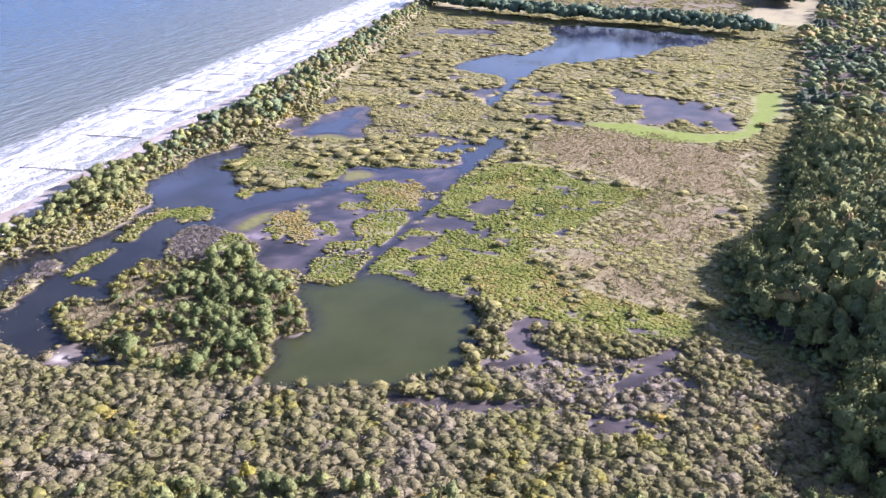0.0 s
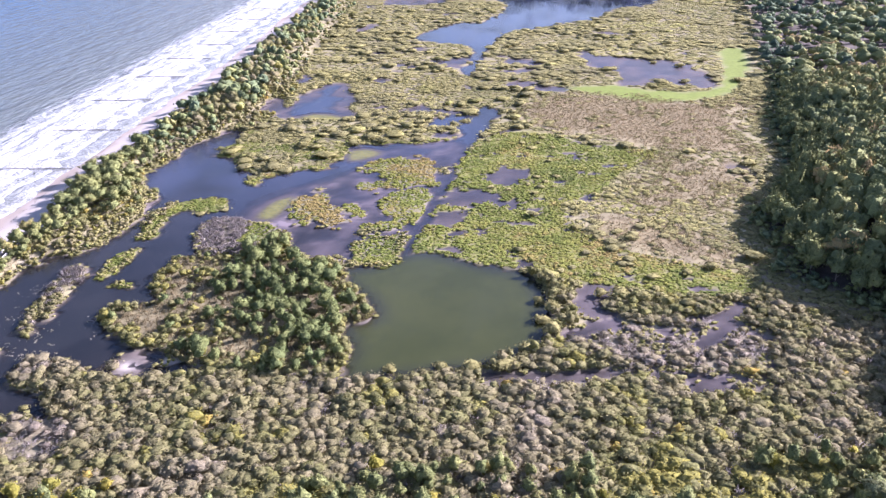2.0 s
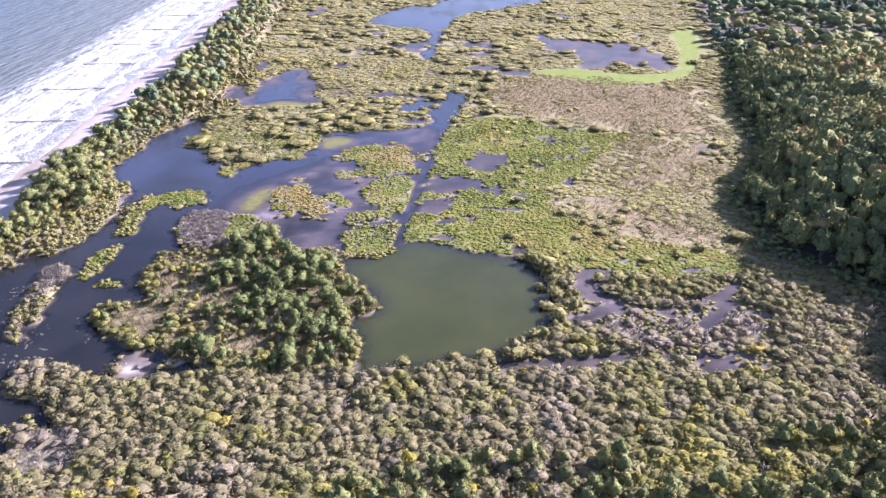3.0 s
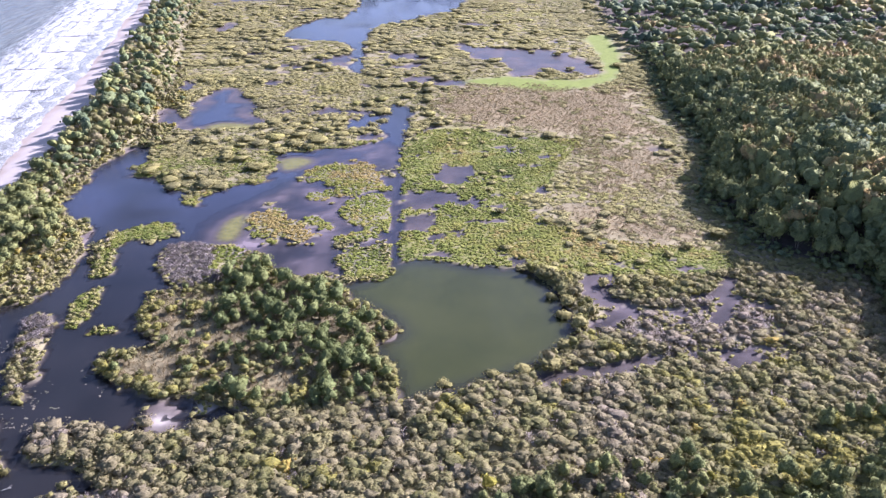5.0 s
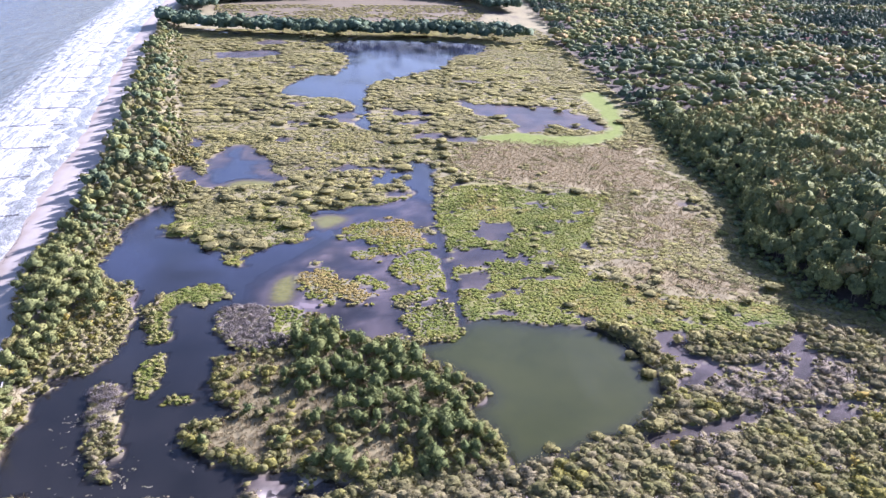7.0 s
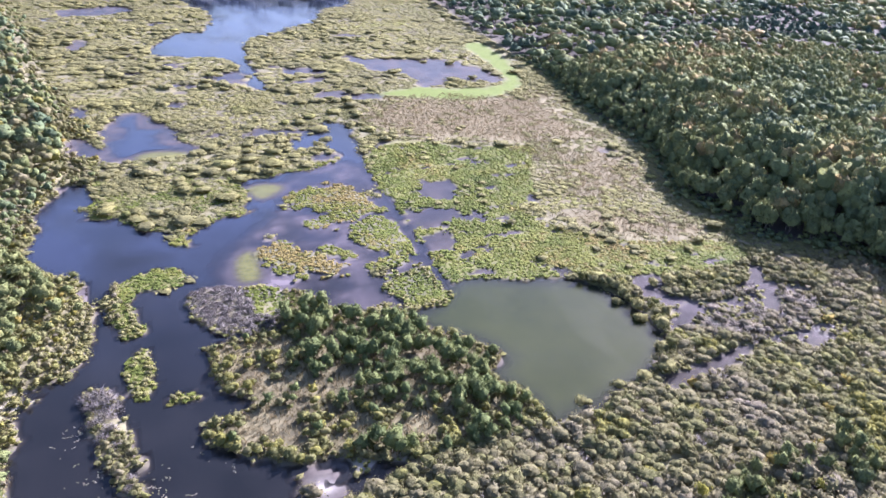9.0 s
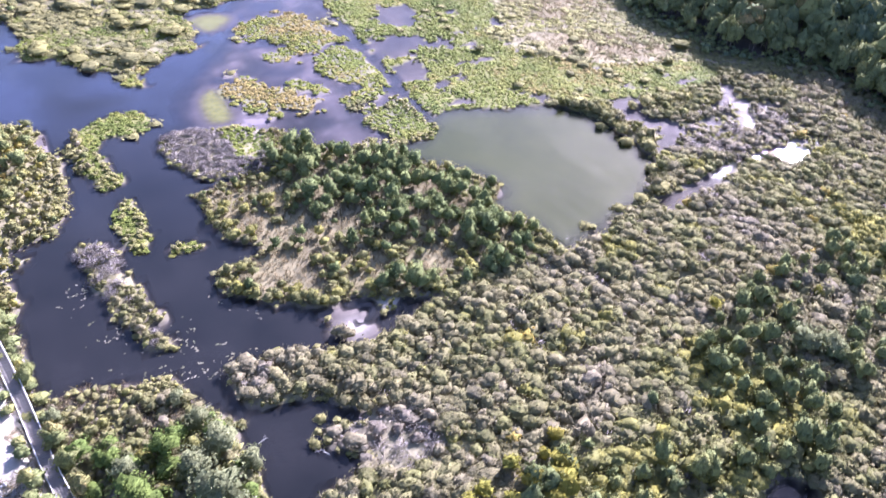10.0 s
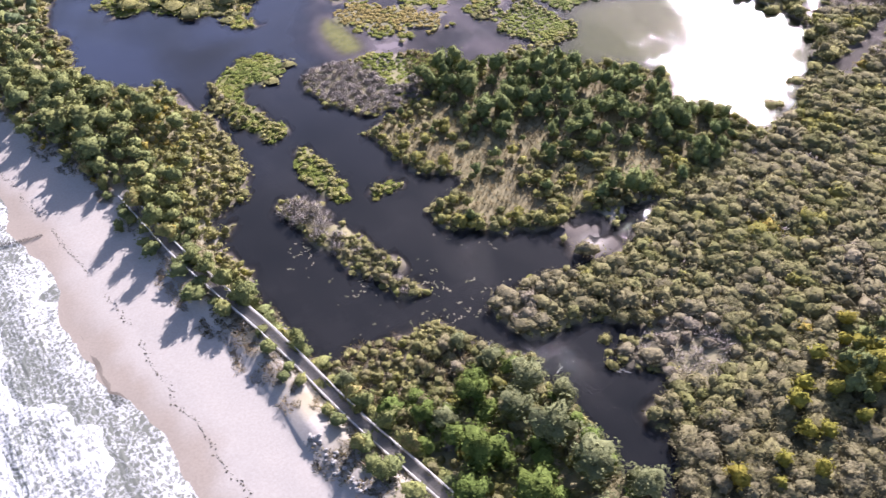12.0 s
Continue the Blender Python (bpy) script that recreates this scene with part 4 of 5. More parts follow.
tint = np.clip(0.38 + 0.22 * fractal(x, y, 30, 5) + 0.1 * fractal(x, y, 7, 65) + r.normal(0, 0.1, len(x)) + 0.18 * belt - 0.42 * grey, 0.0, 0.76)
tint = np.where(r.uniform(size=len(x)) < 0.004, 0.86, tint)
size = (4.0 + 2.5 * r.uniform(size=len(x)) ** 2) * (1 - 0.1 * grey) * (1 + 0.15 * belt)
tall = (2.4 + 0.8 * smooth_noise(x, y, 13, 35) + 0.5 * smooth_noise(x, y, 7.5, 36) + 0.35 * (size - 3.3) + r.normal(0, 0.22, len(x))).clip(1.2) * (1 - 0.25 * grey) * (1 + 0.15 * belt)
fits = d[keep] > 0.36 * size
x, y, bare, tint, size, tall, grey = x[fits], y[fits], bare[fits], tint[fits], size[fits], tall[fits], grey[fits]
near = (x < -205) & (y < 203) & ~bare
index = np.nonzero(near)[0]
near[index[300:]] = False
rest = ~near & ~bare
stuff("willow_scrub", SHRUBS, rows(x[rest], y[rest], size[rest], tall[rest], tint[rest], 0.2), M_SCRUB, "dense grey-green willow scrub at the water's edge", "scrub")
stuff("bare_scrub", BARE, rows(x[bare], y[bare], size[bare] * 1.1, tall[bare], np.clip(0.5 + r.normal(0, 0.2, bare.sum()), 0, 1), 0.1), M_BARE, "leafless grey sallow scrub on wet ground", "scrub")
models = tree_maker("willow_shrub", "rounded grey-green willow shrub in a dense thicket", "shrub", "willow thicket", FULL_SHRUBS, M_SCRUB, lambda s: dome(s, 6), 0.02, stems=3, tint=0.42)
planted(models, x[near], y[near], size[near], tall[near], r)

# taller trees among the scrub
x, y, r = scatter(-215, 62, 128, 240, 6.2, 12)
keep = (outside("tree_belt", x, y) < 0) & (dry(x, y) > 1.5) & (y > np.interp(x, [-215, -180, -100, 0, 62], [118, 112, 148, 172, 215])) & (fractal(x, y, 20, 33) > -0.25)
x, y = x[keep], y[keep]
h = r.uniform(4.8, 9.5, len(x))
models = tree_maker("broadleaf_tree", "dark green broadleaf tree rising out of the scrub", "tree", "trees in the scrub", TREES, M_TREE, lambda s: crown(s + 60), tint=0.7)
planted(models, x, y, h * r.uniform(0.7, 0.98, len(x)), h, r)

# yellow birches
spots = [(-193, 166), (-226, 152), (-231, 144), (-213, 147), (-240, 147), (-222, 149), (-199, 162), (-124, 186), (-16, 207), (6, 214), (-62, 186), (-90, 178), (-106, 176), (-246, 153), (-235, 150), (-208, 163), (-204, 151), (-217, 160), (-212, 155), (-200, 153), (-206, 157), (-222, 157), (-197, 158)]
r = np.random.default_rng(31)
h = np.where(np.arange(len(spots)) > 14, r.uniform(6, 9, len(spots)), r.uniform(4, 6.5, len(spots)))
models = tree_maker("birch_tree", "young birch with bright yellow autumn leaves", "tree", "yellow birches", [bush(117, crown(s + 160, 8), 0.06, 0.65, s) for s in range(3)], M_YELLOW, lambda s: crown(s + 160, 8), 0.012, M_PALE, tint=0.5)
planted(models, *np.array(spots, float).T, h * r.uniform(0.85, 1.15, len(h)), h, r)

# large willows beside the boardwalk
spots = [(-285, 187, 10, 0), (-269, 184, 11, 1), (-266, 197, 9, 1), (-292, 181, 8, 0), (-268, 172, 10, 1), (-271, 216, 4.5, 1), (-277, 201, 7.5, 0), (-289, 203, 6, 0), (-262, 163, 8, 1), (-281, 174, 9, 0), (-272, 192, 8, 1), (-296, 170, 8, 0), (-107, 159, 9, 1), (8, 196, 9, 1), (-112, 163, 8, 1), (-260, 190, 6, 1), (-286, 199, 6, 1), (-298, 222, 4, 1), (-268, 207, 6, 1), (-288, 164, 9, 0), (-276, 163, 9, 1)]
r = np.random.default_rng(32)
green = [s for s in spots if s[3] == 0]
pale = [s for s in spots if s[3] == 1]
models = tree_maker("broadleaf_tree", "full round green broadleaf tree beside the boardwalk", "tree", "trees by the boardwalk", [bush(620, crown(s + 170, 13, 0.2, 0.42), 0.034, 0.5, s, 18, 12, 0.1) for s in range(3)], M_GREEN, lambda s: crown(s + 170, 13, 0.2, 0.42), tint=0.5)
planted(models, [s[0] for s in green], [s[1] for s in green], [s[2] * 1.15 for s in green], [s[2] for s in green], r)
models = tree_maker("willow_tree", "pale grey-green willow tree with a broad crown", "tree", "pale willows", [bush(620, crown(s + 180, 14, 0.16, 0.46), 0.034, 0.5, s, 18, 12, 0.1) for s in range(3)], M_WILLOW, lambda s: crown(s + 180, 14, 0.16, 0.46), tint=0.5)
planted(models, [s[0] for s in pale], [s[1] for s in pale], [s[2] * 1.15 for s in pale], [s[2] for s in pale], r)

# shrubs on the neck of land by the boardwalk
x, y, r = scatter(-304, -258, 158, 236, 2.9, 13)
keep = (dry(x, y) > 0.4) & (off_walk(x, y) > 2.4) & (r.uniform(size=len(x)) < np.interp(y, [206, 218], [0.95, 0.88]))
x, y = x[keep], y[keep]
size = r.uniform(2.2, 4.4, len(x)) * np.clip(dry(x, y) / 5, 0.55, 1) * np.interp(y, [206, 218], [1, 0.8])
stuff("neck_scrub", [bush(110, dome(s, 11, 0.5), 0.06, 0.35, s, 8, 4, 0.2, 0.68) for s in range(5)], rows(x, y, size, size * r.uniform(0.6, 1.0, len(x)), np.clip(0.66 + r.normal(0, 0.17, len(x)), 0, 1), 0.2), M_SCRUB, "mixed olive scrub on the neck of land", "scrub")

# low herbs and dead stalks on its wet side
x, y, r = scatter(-303, -258, 204, 240, 1.35, 108)
keep = (dry(x, y) > 0.15) & (outside("neck_flat", x, y) < 3) & (off_walk(x, y) > 2.2)
x, y = x[keep], y[keep]
dead = fractal(x, y, 7, 109) + r.normal(0, 0.2, len(x)) > 0.05
p = rows(x, y, r.uniform(1.6, 2.8, len(x)), r.uniform(0.3, 1.1, len(x)), np.clip(0.45 + r.normal(0, 0.25, len(x)), 0, 1))
stuff("neck_herbs", LOW, p[~dead], M_MARSH, "low olive herbs on the wet neck of land", "herbs")
stuff("dead_stalks", GRASS, p[dead], M_DRY, "matted brown dead stalks on wet ground", "grass")

# greener bushes among it
x, y, r = scatter(-303, -258, 160, 212, 5.2, 103)
keep = (dry(x, y) > 1) & (off_walk(x, y) > 3.4) & (r.uniform(size=len(x)) < 0.6)
x, y = x[keep], y[keep]
w = r.uniform(3.2, 6.0, len(x))
models = tree_maker("green_bush", "dense green bush in the thicket by the boardwalk", "bush", "bushes by the boardwalk", [bush(240, dome(s + 240, 11, 0.5), 0.05, 0.35, s, 9, 5, 0.18, 0.7) for s in range(4)], M_GREEN, lambda s: dome(s + 240, 11, 0.5), 0.014, stems=3, tint=0.55)
planted(models, x, y, w, w * r.uniform(0.7, 0.95, len(x)), r)

# ---- sedge ----
x, y, r = scatter(-320, 20, 230, 500, 1.6, 2)
d = dry(x, y)
inside = np.minimum.reduce([outside(k, x, y) for k in ("sedge_flat", "strip_isle_a", "strip_isle_b", "strip_isle_c", "sedge_isle_a", "sedge_isle_b", "sedge_isle_c", "sedge_isle_d", "green_isle", "long_isle", "tussock_isle")])
east = (outside("thicket_isle", x, y) < 0) & (x > -226)
bank = (d < 7) & (d > 0) & (y > 395) & (y < 480) & (x > -285) & (x < -130)
keep = (d > 0.1) & ((inside < 0.5) | east | bank) & (r.uniform(size=len(x)) < 0.95)
x, y = x[keep], y[keep]
brown = np.clip(1 - np.abs(outside("reed_low", x, y)) / 14, 0, 1)
tint = np.clip(0.45 + 0.3 * fractal(x, y, 24, 7) + 0.2 * fractal(x, y, 6, 8) + r.normal(0, 0.1, len(x)) + 0.3 * brown + 0.35 * (np.minimum(outside("sedge_isle_a", x, y), outside("sedge_isle_d", x, y)) < 0), 0, 1)
stuff("sedge", LOW, rows(x, y, 1.9 + 1.9 * r.uniform(size=len(x)) ** 2, r.uniform(0.18, 0.42, len(x)) * (1 + 0.7 * fractal(x, y, 11, 38)), tint), M_SEDGE, "bright yellow-green sedge tussocks on the marsh", "sedge")

x, y, r = scatter(-312, 40, 130, 345, 2.1, 23)
d = dry(x, y)
inside = np.minimum.reduce([outside(k, x, y) for k in ("sedge_flat", "bar_a", "bar_b")])
keep = (d > 0.05) & (d < 3.2) & (inside > 1) & (land(x, y) < 1.6)
x, y = x[keep], y[keep]
stuff("bank_herbs", LOW, rows(x, y, r.uniform(1.6, 3.0, len(x)), r.uniform(0.4, 1.2, len(x)), np.clip(0.5 + r.normal(0, 0.25, len(x)), 0, 1)), M_MARSH, "tall herbs along the muddy banks", "herbs")

x, y, r = scatter(-330, -262, 345, 640, 2.3, 111)
d = dry(x, y)
keep = (d > 0.1) & (d < 5) & (x < along(INNER, y) + 10) & (x > along(TOE, y) + 6)
x, y = x[keep], y[keep]
stuff("bank_herbs", LOW, rows(x, y, r.uniform(2.0, 3.6, len(x)), r.uniform(0.5, 1.6, len(x)), np.clip(0.35 + r.normal(0, 0.25, len(x)), 0, 1)), M_MARSH, "tall herbs on the bank below the dune", "herbs")

# ---- open marsh shrubs beyond ----
SKIP = ("sedge_flat", "strip_isle_a", "strip_isle_b", "strip_isle_c", "sedge_isle_a", "sedge_isle_b", "sedge_isle_c", "sedge_isle_d", "green_isle", "island", "thicket_isle", "meadow", "bare_isle", "long_isle", "bar_a", "bar_b")


def marsh(y0, y1, step, seed, shapes, name):
    x, y, r = scatter(-420, 100, y0, y1, step, seed)
    d = dry(x, y)
    skip = np.minimum.reduce([outside(k, x, y) for k in SKIP])
    carpet = fractal(x, y, 55, 58) > 0.12
    reedy = np.minimum.reduce([outside("reed_field", x, y), outside("reed_low", x, y), outside("reed_mid", x, y) + 10])
    lush = fractal(x, y, 34, 93)
    thin = np.interp(reedy + 9 * fractal(x, y, 16, 94), [-13, 3], [0.1, 1.0]) * np.clip(0.95 + 0.3 * lush, 0.75, 0.98)
    keep = (d > 0.7) & (skip > 0.5) & (x < along(EDGE, y) + 2) & (x > along(INNER, y)) & (r.uniform(size=len(x)) < thin)
    x, y, carpet = x[keep], y[keep], carpet[keep]
    mound = np.clip(1.6 * fractal(x * 0.55, y, 18, 92, 2) + 0.2, 0, 1) * np.where(carpet, 0.2, 1)
    size = step * r.uniform(1.4, 2.2, len(x)) * (0.9 + 0.3 * mound)
    tall = r.uniform(0.25, 0.4, len(x)) + mound * (1.1 + 0.4 * smooth_noise(x, y, 7, 96) + r.normal(0, 0.12, len(x)))
    green = carpet & (mound < 0.15)
    p = rows(x, y, size, tall, np.clip(0.5 + 0.25 * fractal(x, y, 30, 59) + r.normal(0, 0.1, len(x)), 0, 1))
    stuff("marsh_grass", shapes, p[green], M_FEN, "yellow-green fen grass in the marsh", "grass")
    x, y, size, tall, mound = x[~green], y[~green], size[~green], tall[~green], mound[~green]
    stuff(name, shapes, rows(x, y, size, tall, np.clip(0.52 + 0.3 * fractal(x, y, 40, 13) - 0.12 * mound + r.normal(0, 0.1, len(x)), 0, 1)), M_MARSH, "olive marsh shrubs and tall herbs", "shrubs")


marsh(290, 640, 3.6, 3, FAR_SHRUBS, "marsh_shrubs")
marsh(640, 1200, 5.2, 14, THIN_SHRUBS, "marsh_shrubs")

# larger round bushes dotted over the open marsh
x, y, r = scatter(-400, 80, 312, 1150, 9.5, 22)
skip = np.minimum.reduce([outside(k, x, y) for k in SKIP[1:] + ("reed_field", "reed_low")])
keep = (dry(x, y) > 1.5) & (skip > 2) & (x < along(EDGE, y) - 3) & (x > along(INNER, y) + 3) & (r.uniform(size=len(x)) < np.clip(0.12 + 1.1 * fractal(x * 0.6, y, 42, 97) + 0.35 * ((dry(x, y) < 14) & (y > 385) & (y < 520)), 0.04, 0.9))
x, y = x[keep], y[keep]
size = r.uniform(4, 11, len(x)) * np.where(outside("sedge_flat", x, y) < 0, 0.5, 1)
stuff("marsh_bushes", [bush(44, dome(s + 210, 9, 0.55), 0.09, 0.4, s, 8, 3, 0.2) for s in range(6)], rows(x, y, size, size * r.uniform(0.2, 0.32, len(x)), np.clip(0.5 + r.normal(0, 0.2, len(x)), 0, 1)), M_MARSH, "round olive bushes dotted over the marsh", "bushes")

# bushes between the pond and the sallow swamp
x, y, r = scatter(-98, 4, 246, 312, 2.5, 44)
south = np.interp(x, [-268, -215, -190, -150, -100, -80, -60, 10, 78], [228, 228, 232, 234, 241, 262, 288, 298, 300])
bank = outside("pond", x, y)
keep = (dry(x, y) > 0.4) & (y > south - 3) & (outside("sedge_flat", x, y) > 1) & (outside("sallow_grey", x, y) > 0) & (r.uniform(size=len(x)) < 0.85)
x, y, bank = x[keep], y[keep], bank[keep]
size = np.minimum(r.uniform(2.6, 4.6, len(x)), dry(x, y) / 0.4 + 0.8)
stuff("bank_scrub", SHRUBS, rows(x, y, size, size * r.uniform(0.7, 1.0, len(x)) * np.interp(bank, [0, 7, 14], [1.35, 1.1, 0.8]), np.clip(0.58 + r.normal(0, 0.1, len(x)), 0, 0.8), 0.1), M_SCRUB, "tall olive bushes on the pond's bank", "scrub")

# rounded sallow bushes that stand by themselves
spots = [(-64, 669, 11, 3.2), (-5, 693, 9, 3), (15, 712, 8, 3), (-24, 637, 12, 3), (-5, 640, 8, 2.6), (36, 649, 12, 3), (-25, 702, 6, 2), (-59, 672, 9, 3), (-2, 342, 9, 3.2), (-19, 329, 5.5, 2.4), (-109, 312, 2.2, 1.1), (-104, 309, 3, 1.3), (-87, 291, 5, 3.5), (-85, 276, 6, 4), (-82, 284, 5.5, 4), (-79, 299, 6, 3.6), (-80, 268, 6, 4), (-57, 299, 7, 3.6), (-48, 297, 7, 3.8), (-40, 296, 6.5, 3.6), (-33, 294, 6, 3.6), (-64, 299, 5, 3), (-133, 237, 4.5, 2.6), (-116, 241, 5, 2.4), (-105, 242, 6, 2.8), (-96, 243, 8, 3.8), (-89, 256, 6, 3.5), (-240, 455, 9, 3), (-222, 440, 12, 3.4), (-195, 470, 8, 3), (-152, 520, 8, 3), (-158, 513, 7, 2.8), (-97, 372, 5, 2.6), (-76, 360, 4, 2), (-52, 352, 5, 2.4), (-245, 190, 3.5, 2.6), (-243, 193, 2.5, 2), (-259, 203, 2.8, 2.0), (-241, 197, 3.4, 2.4)]
r = np.random.default_rng(33)
models = tree_maker("sallow_bush", "rounded olive sallow bush at the water's edge", "bush", "sallow bushes", [bush(93, dome(s + 190, 7, 0.5), 0.1, 0.72, s) for s in range(4)], M_MARSH, lambda s: dome(s + 190, 7, 0.5), 0.012, stems=3, tint=0.55)
a = np.array(spots)
planted(models, a[:, 0], a[:, 1], a[:, 2], a[:, 3], r)

# ---- reeds ----
x, y, r = scatter(-260, 60, 225, 630, 1.9, 4)
wide = np.minimum.reduce([outside("reed_field", x, y), outside("reed_low", x, y), outside("reed_mid", x, y) + 6 + 8 * fractal(x, y, 26, 90)])
keep = (dry(x, y) > 0.4) & (((wide < 12) & (r.uniform(size=len(x)) < np.interp(wide + 8 * fractal(x, y, 14, 95), [-12, 8], [1, 0.0]))) | (outside("island", x, y) < 0)) & (x < along(EDGE, y))
x, y = x[keep], y[keep]
stuff("reeds", REEDS, rows(x, y, r.uniform(0.9, 1.7, len(x)), r.uniform(0.5, 1.1, len(x)) * (1 + 0.6 * (outside("island", x, y) < 0)), np.clip(0.62 - 0.12 * (outside("island", x, y) < 0) + 0.3 * fractal(x, y, 18, 19) + r.normal(0, 0.15, len(x)), 0, 1)), M_REED, "tan dry reeds standing in the marsh", "reeds")

# ---- island ----
GLADES = [(-232, 285, 12), (-226, 298, 9), (-236, 272, 8), (-214, 262, 7), (-197, 250, 7), (-185, 238, 8), (-205, 272, 5), (-192, 242, 6), (-224, 276, 8), (-232, 251, 13), (-242, 262, 8), (-221, 243, 10), (-211, 246, 9), (-240, 300, 5)]
x, y, r = scatter(-252, -142, 224, 322, 4.1, 6)
open_ = np.min([np.hypot((x - u) * 0.9, y - v) - w for u, v, w in GLADES], 0)
keep = (outside("island", x, y) < -1.5) & (dry(x, y) > 1.2) & ((open_ > r.uniform(-1, 2, len(x))) | (r.uniform(size=len(x)) < 0.1)) & (r.uniform(size=len(x)) < 0.66)
x, y, open_ = x[keep], y[keep], open_[keep]
h = r.uniform(3.6, 8.6, len(x)) * np.clip(0.65 + 0.004 * (x + 250) + 0.03 * open_, 0.6, 1.05)
models = tree_maker("alder_tree", "green alder with a bushy crown on the island", "tree", "alders on the island", [bush(161, crown(s + 60, 10, 0.18), 0.05, 0.5, s, 9, 6, 0.12) for s in range(5)], M_TREE_LIGHT, lambda s: crown(s + 60, 10, 0.18), tint=0.62)
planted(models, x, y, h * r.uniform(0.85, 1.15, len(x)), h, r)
x, y, r = scatter(-252, -142, 222, 322, 2.4, 16)
rim = -outside("island", x, y)
keep = (rim > 0.3) & (dry(x, y) > 0.4) & (r.uniform(size=len(x)) < np.interp(rim, [0, 4, 9], [0.9, 0.5, 0.1]) + 0.35 * (y < 262) * (fractal(x, y, 9, 67) > 0))
x, y = x[keep], y[keep]
size = r.uniform(2.0, 4.4, len(x))
stuff("island_scrub", SHRUBS, rows(x, y, size, size * r.uniform(0.6, 0.95, len(x)), np.clip(0.7 + r.normal(0, 0.08, len(x)), 0, 0.8), 0.1), M_SCRUB, "low olive shrubs round the island's bank", "scrub")

# bare grey thicket and the shrubs of the narrow islet
x, y, r = scatter(-252, -212, 304, 352, 2.4, 17)
keep = (outside("thicket_isle", x, y) < 0) & (dry(x, y) > 0.3) & ((x < -225) | (y < 322))
x, y = x[keep], y[keep]
models = tree_maker("bare_shrub", "leafless grey shrub with a haze of twigs", "shrub", "bare shrubs", [twigs(320, 0.009, s + 9) for s in range(4)], M_BARE, lambda s: dome(s, 6), 0.012, stems=3, tint=0.45)
islet = np.array([(-279, 285, 8.5), (-281, 279, 8), (-276, 281, 8), (-277, 274, 7.5), (-283, 284, 7), (-280, 270, 7), (-276, 267, 6), (-278, 263, 6), (-274, 277, 6), (-274, 258, 5), (-276, 255, 4.5), (-271, 243, 4.5), (-272, 239, 4)])
bx, by, bw = np.concatenate([x, islet[:, 0]]), np.concatenate([y, islet[:, 1]]), np.concatenate([r.uniform(3, 4.6, len(x)), islet[:, 2]])
planted(models, bx, by, bw, bw * 0.42, r)
x, y, r = scatter(-286, -266, 234, 276, 1.7, 18)
keep = (outside("bare_isle", x, y) < -0.2) & (r.uniform(size=len(x)) < np.interp(y, [258, 266], [0.95, 0.12]))
x, y = x[keep], y[keep]
size = r.uniform(1.4, 3.0, len(x))
stuff("islet_scrub", SHRUBS, rows(x, y, size, size * r.uniform(0.5, 0.9, len(x)), np.clip(0.58 + r.normal(0, 0.1, len(x)), 0, 0.8), 0.1), M_SCRUB, "low olive shrubs on a narrow islet", "scrub")

# ---- coast strip ----
x, y, r = scatter(-470, -262, 236, 1290, 4.8, 8)
w = off_walk(x, y)
d = dry(x, y)
keep = (x > along(TOE, y) + 3 + 4 * fractal(x, y, 22, 62) + 2 * r.normal(size=len(x))) & (x < along(INNER, y) + 6 + 9 * fractal(x, y, 30, 63)) & (d > 1.5) & ((np.abs(w) > 3.6) | (y > 324))
keep &= (y < 560) | (r.uniform(size=len(x)) < 0.75)
keep &= ~((y < 324) & (w < 0) & (r.uniform(size=len(x)) < np.interp(y, [236, 324], [0.97, 0.8])))
keep &= ~((y > 292) & (y < 378) & (x > -304) & (r.uniform(size=len(x)) < 0.7))
x, y, w, d = x[keep], y[keep], w[keep], d[keep]
deep = np.clip((along(INNER, y) - x) / 16, 0, 1)
h = r.uniform(3.2, 9.5, len(x)) * (0.6 + 0.5 * deep) * np.interp(y, [236, 300, 420, 560], [0.6, 0.85, 1.0, 1.25])
near = y < 430
index = np.nonzero(near)[0]
near[index[300:]] = False
models = tree_maker("dune_tree", "wind-bent dark green tree on the dune", "tree", "trees on the dune", [bush(190, crown(s + 130, 10, 0.2, 0.4), 0.05, 0.5, s, 10, 7, 0.12) for s in range(4)], M_TREE, lambda s: crown(s + 130, 10, 0.2, 0.4), tint=0.74)
planted(models, x[near], y[near], h[near] * r.uniform(0.9, 1.25, near.sum()), h[near], r)
far = ~near
pale = far & (smooth_noise(x, y, 9, 107) + r.normal(0, 0.4, len(x)) > -0.1)
far = far & ~pale
stuff("dune_woods", FAR_TREES, rows(x[far], y[far], h[far] * 1.1, h[far], np.clip(0.56 + 0.2 * fractal(x[far], y[far], 40, 39) + r.normal(0, 0.12, far.sum()), 0, 0.9)), M_TREE, "belt of dark green trees along the dune", "woods")
stuff("dune_thicket", FAR_TREES, rows(x[pale], y[pale], h[pale], h[pale] * 0.8, np.clip(0.6 + r.normal(0, 0.12, pale.sum()), 0, 0.85)), M_SCRUB, "grey-olive trees and tall scrub along the dune", "woods")
x, y, r = scatter(-360, -262, 236, 620, 2.9, 19)
w = off_walk(x, y)
keep = (x > along(TOE, y) + 1) & (x < along(INNER, y) + 9) & (dry(x, y) > 1.3) & (np.abs(w) > 2.8) & ((w > 0) | (y > 324)) & (r.uniform(size=len(x)) < np.where((y > 292) & (y < 378), 0.85, 0.8))
x, y = x[keep], y[keep]
size = r.uniform(2.2, 4.2, len(x))
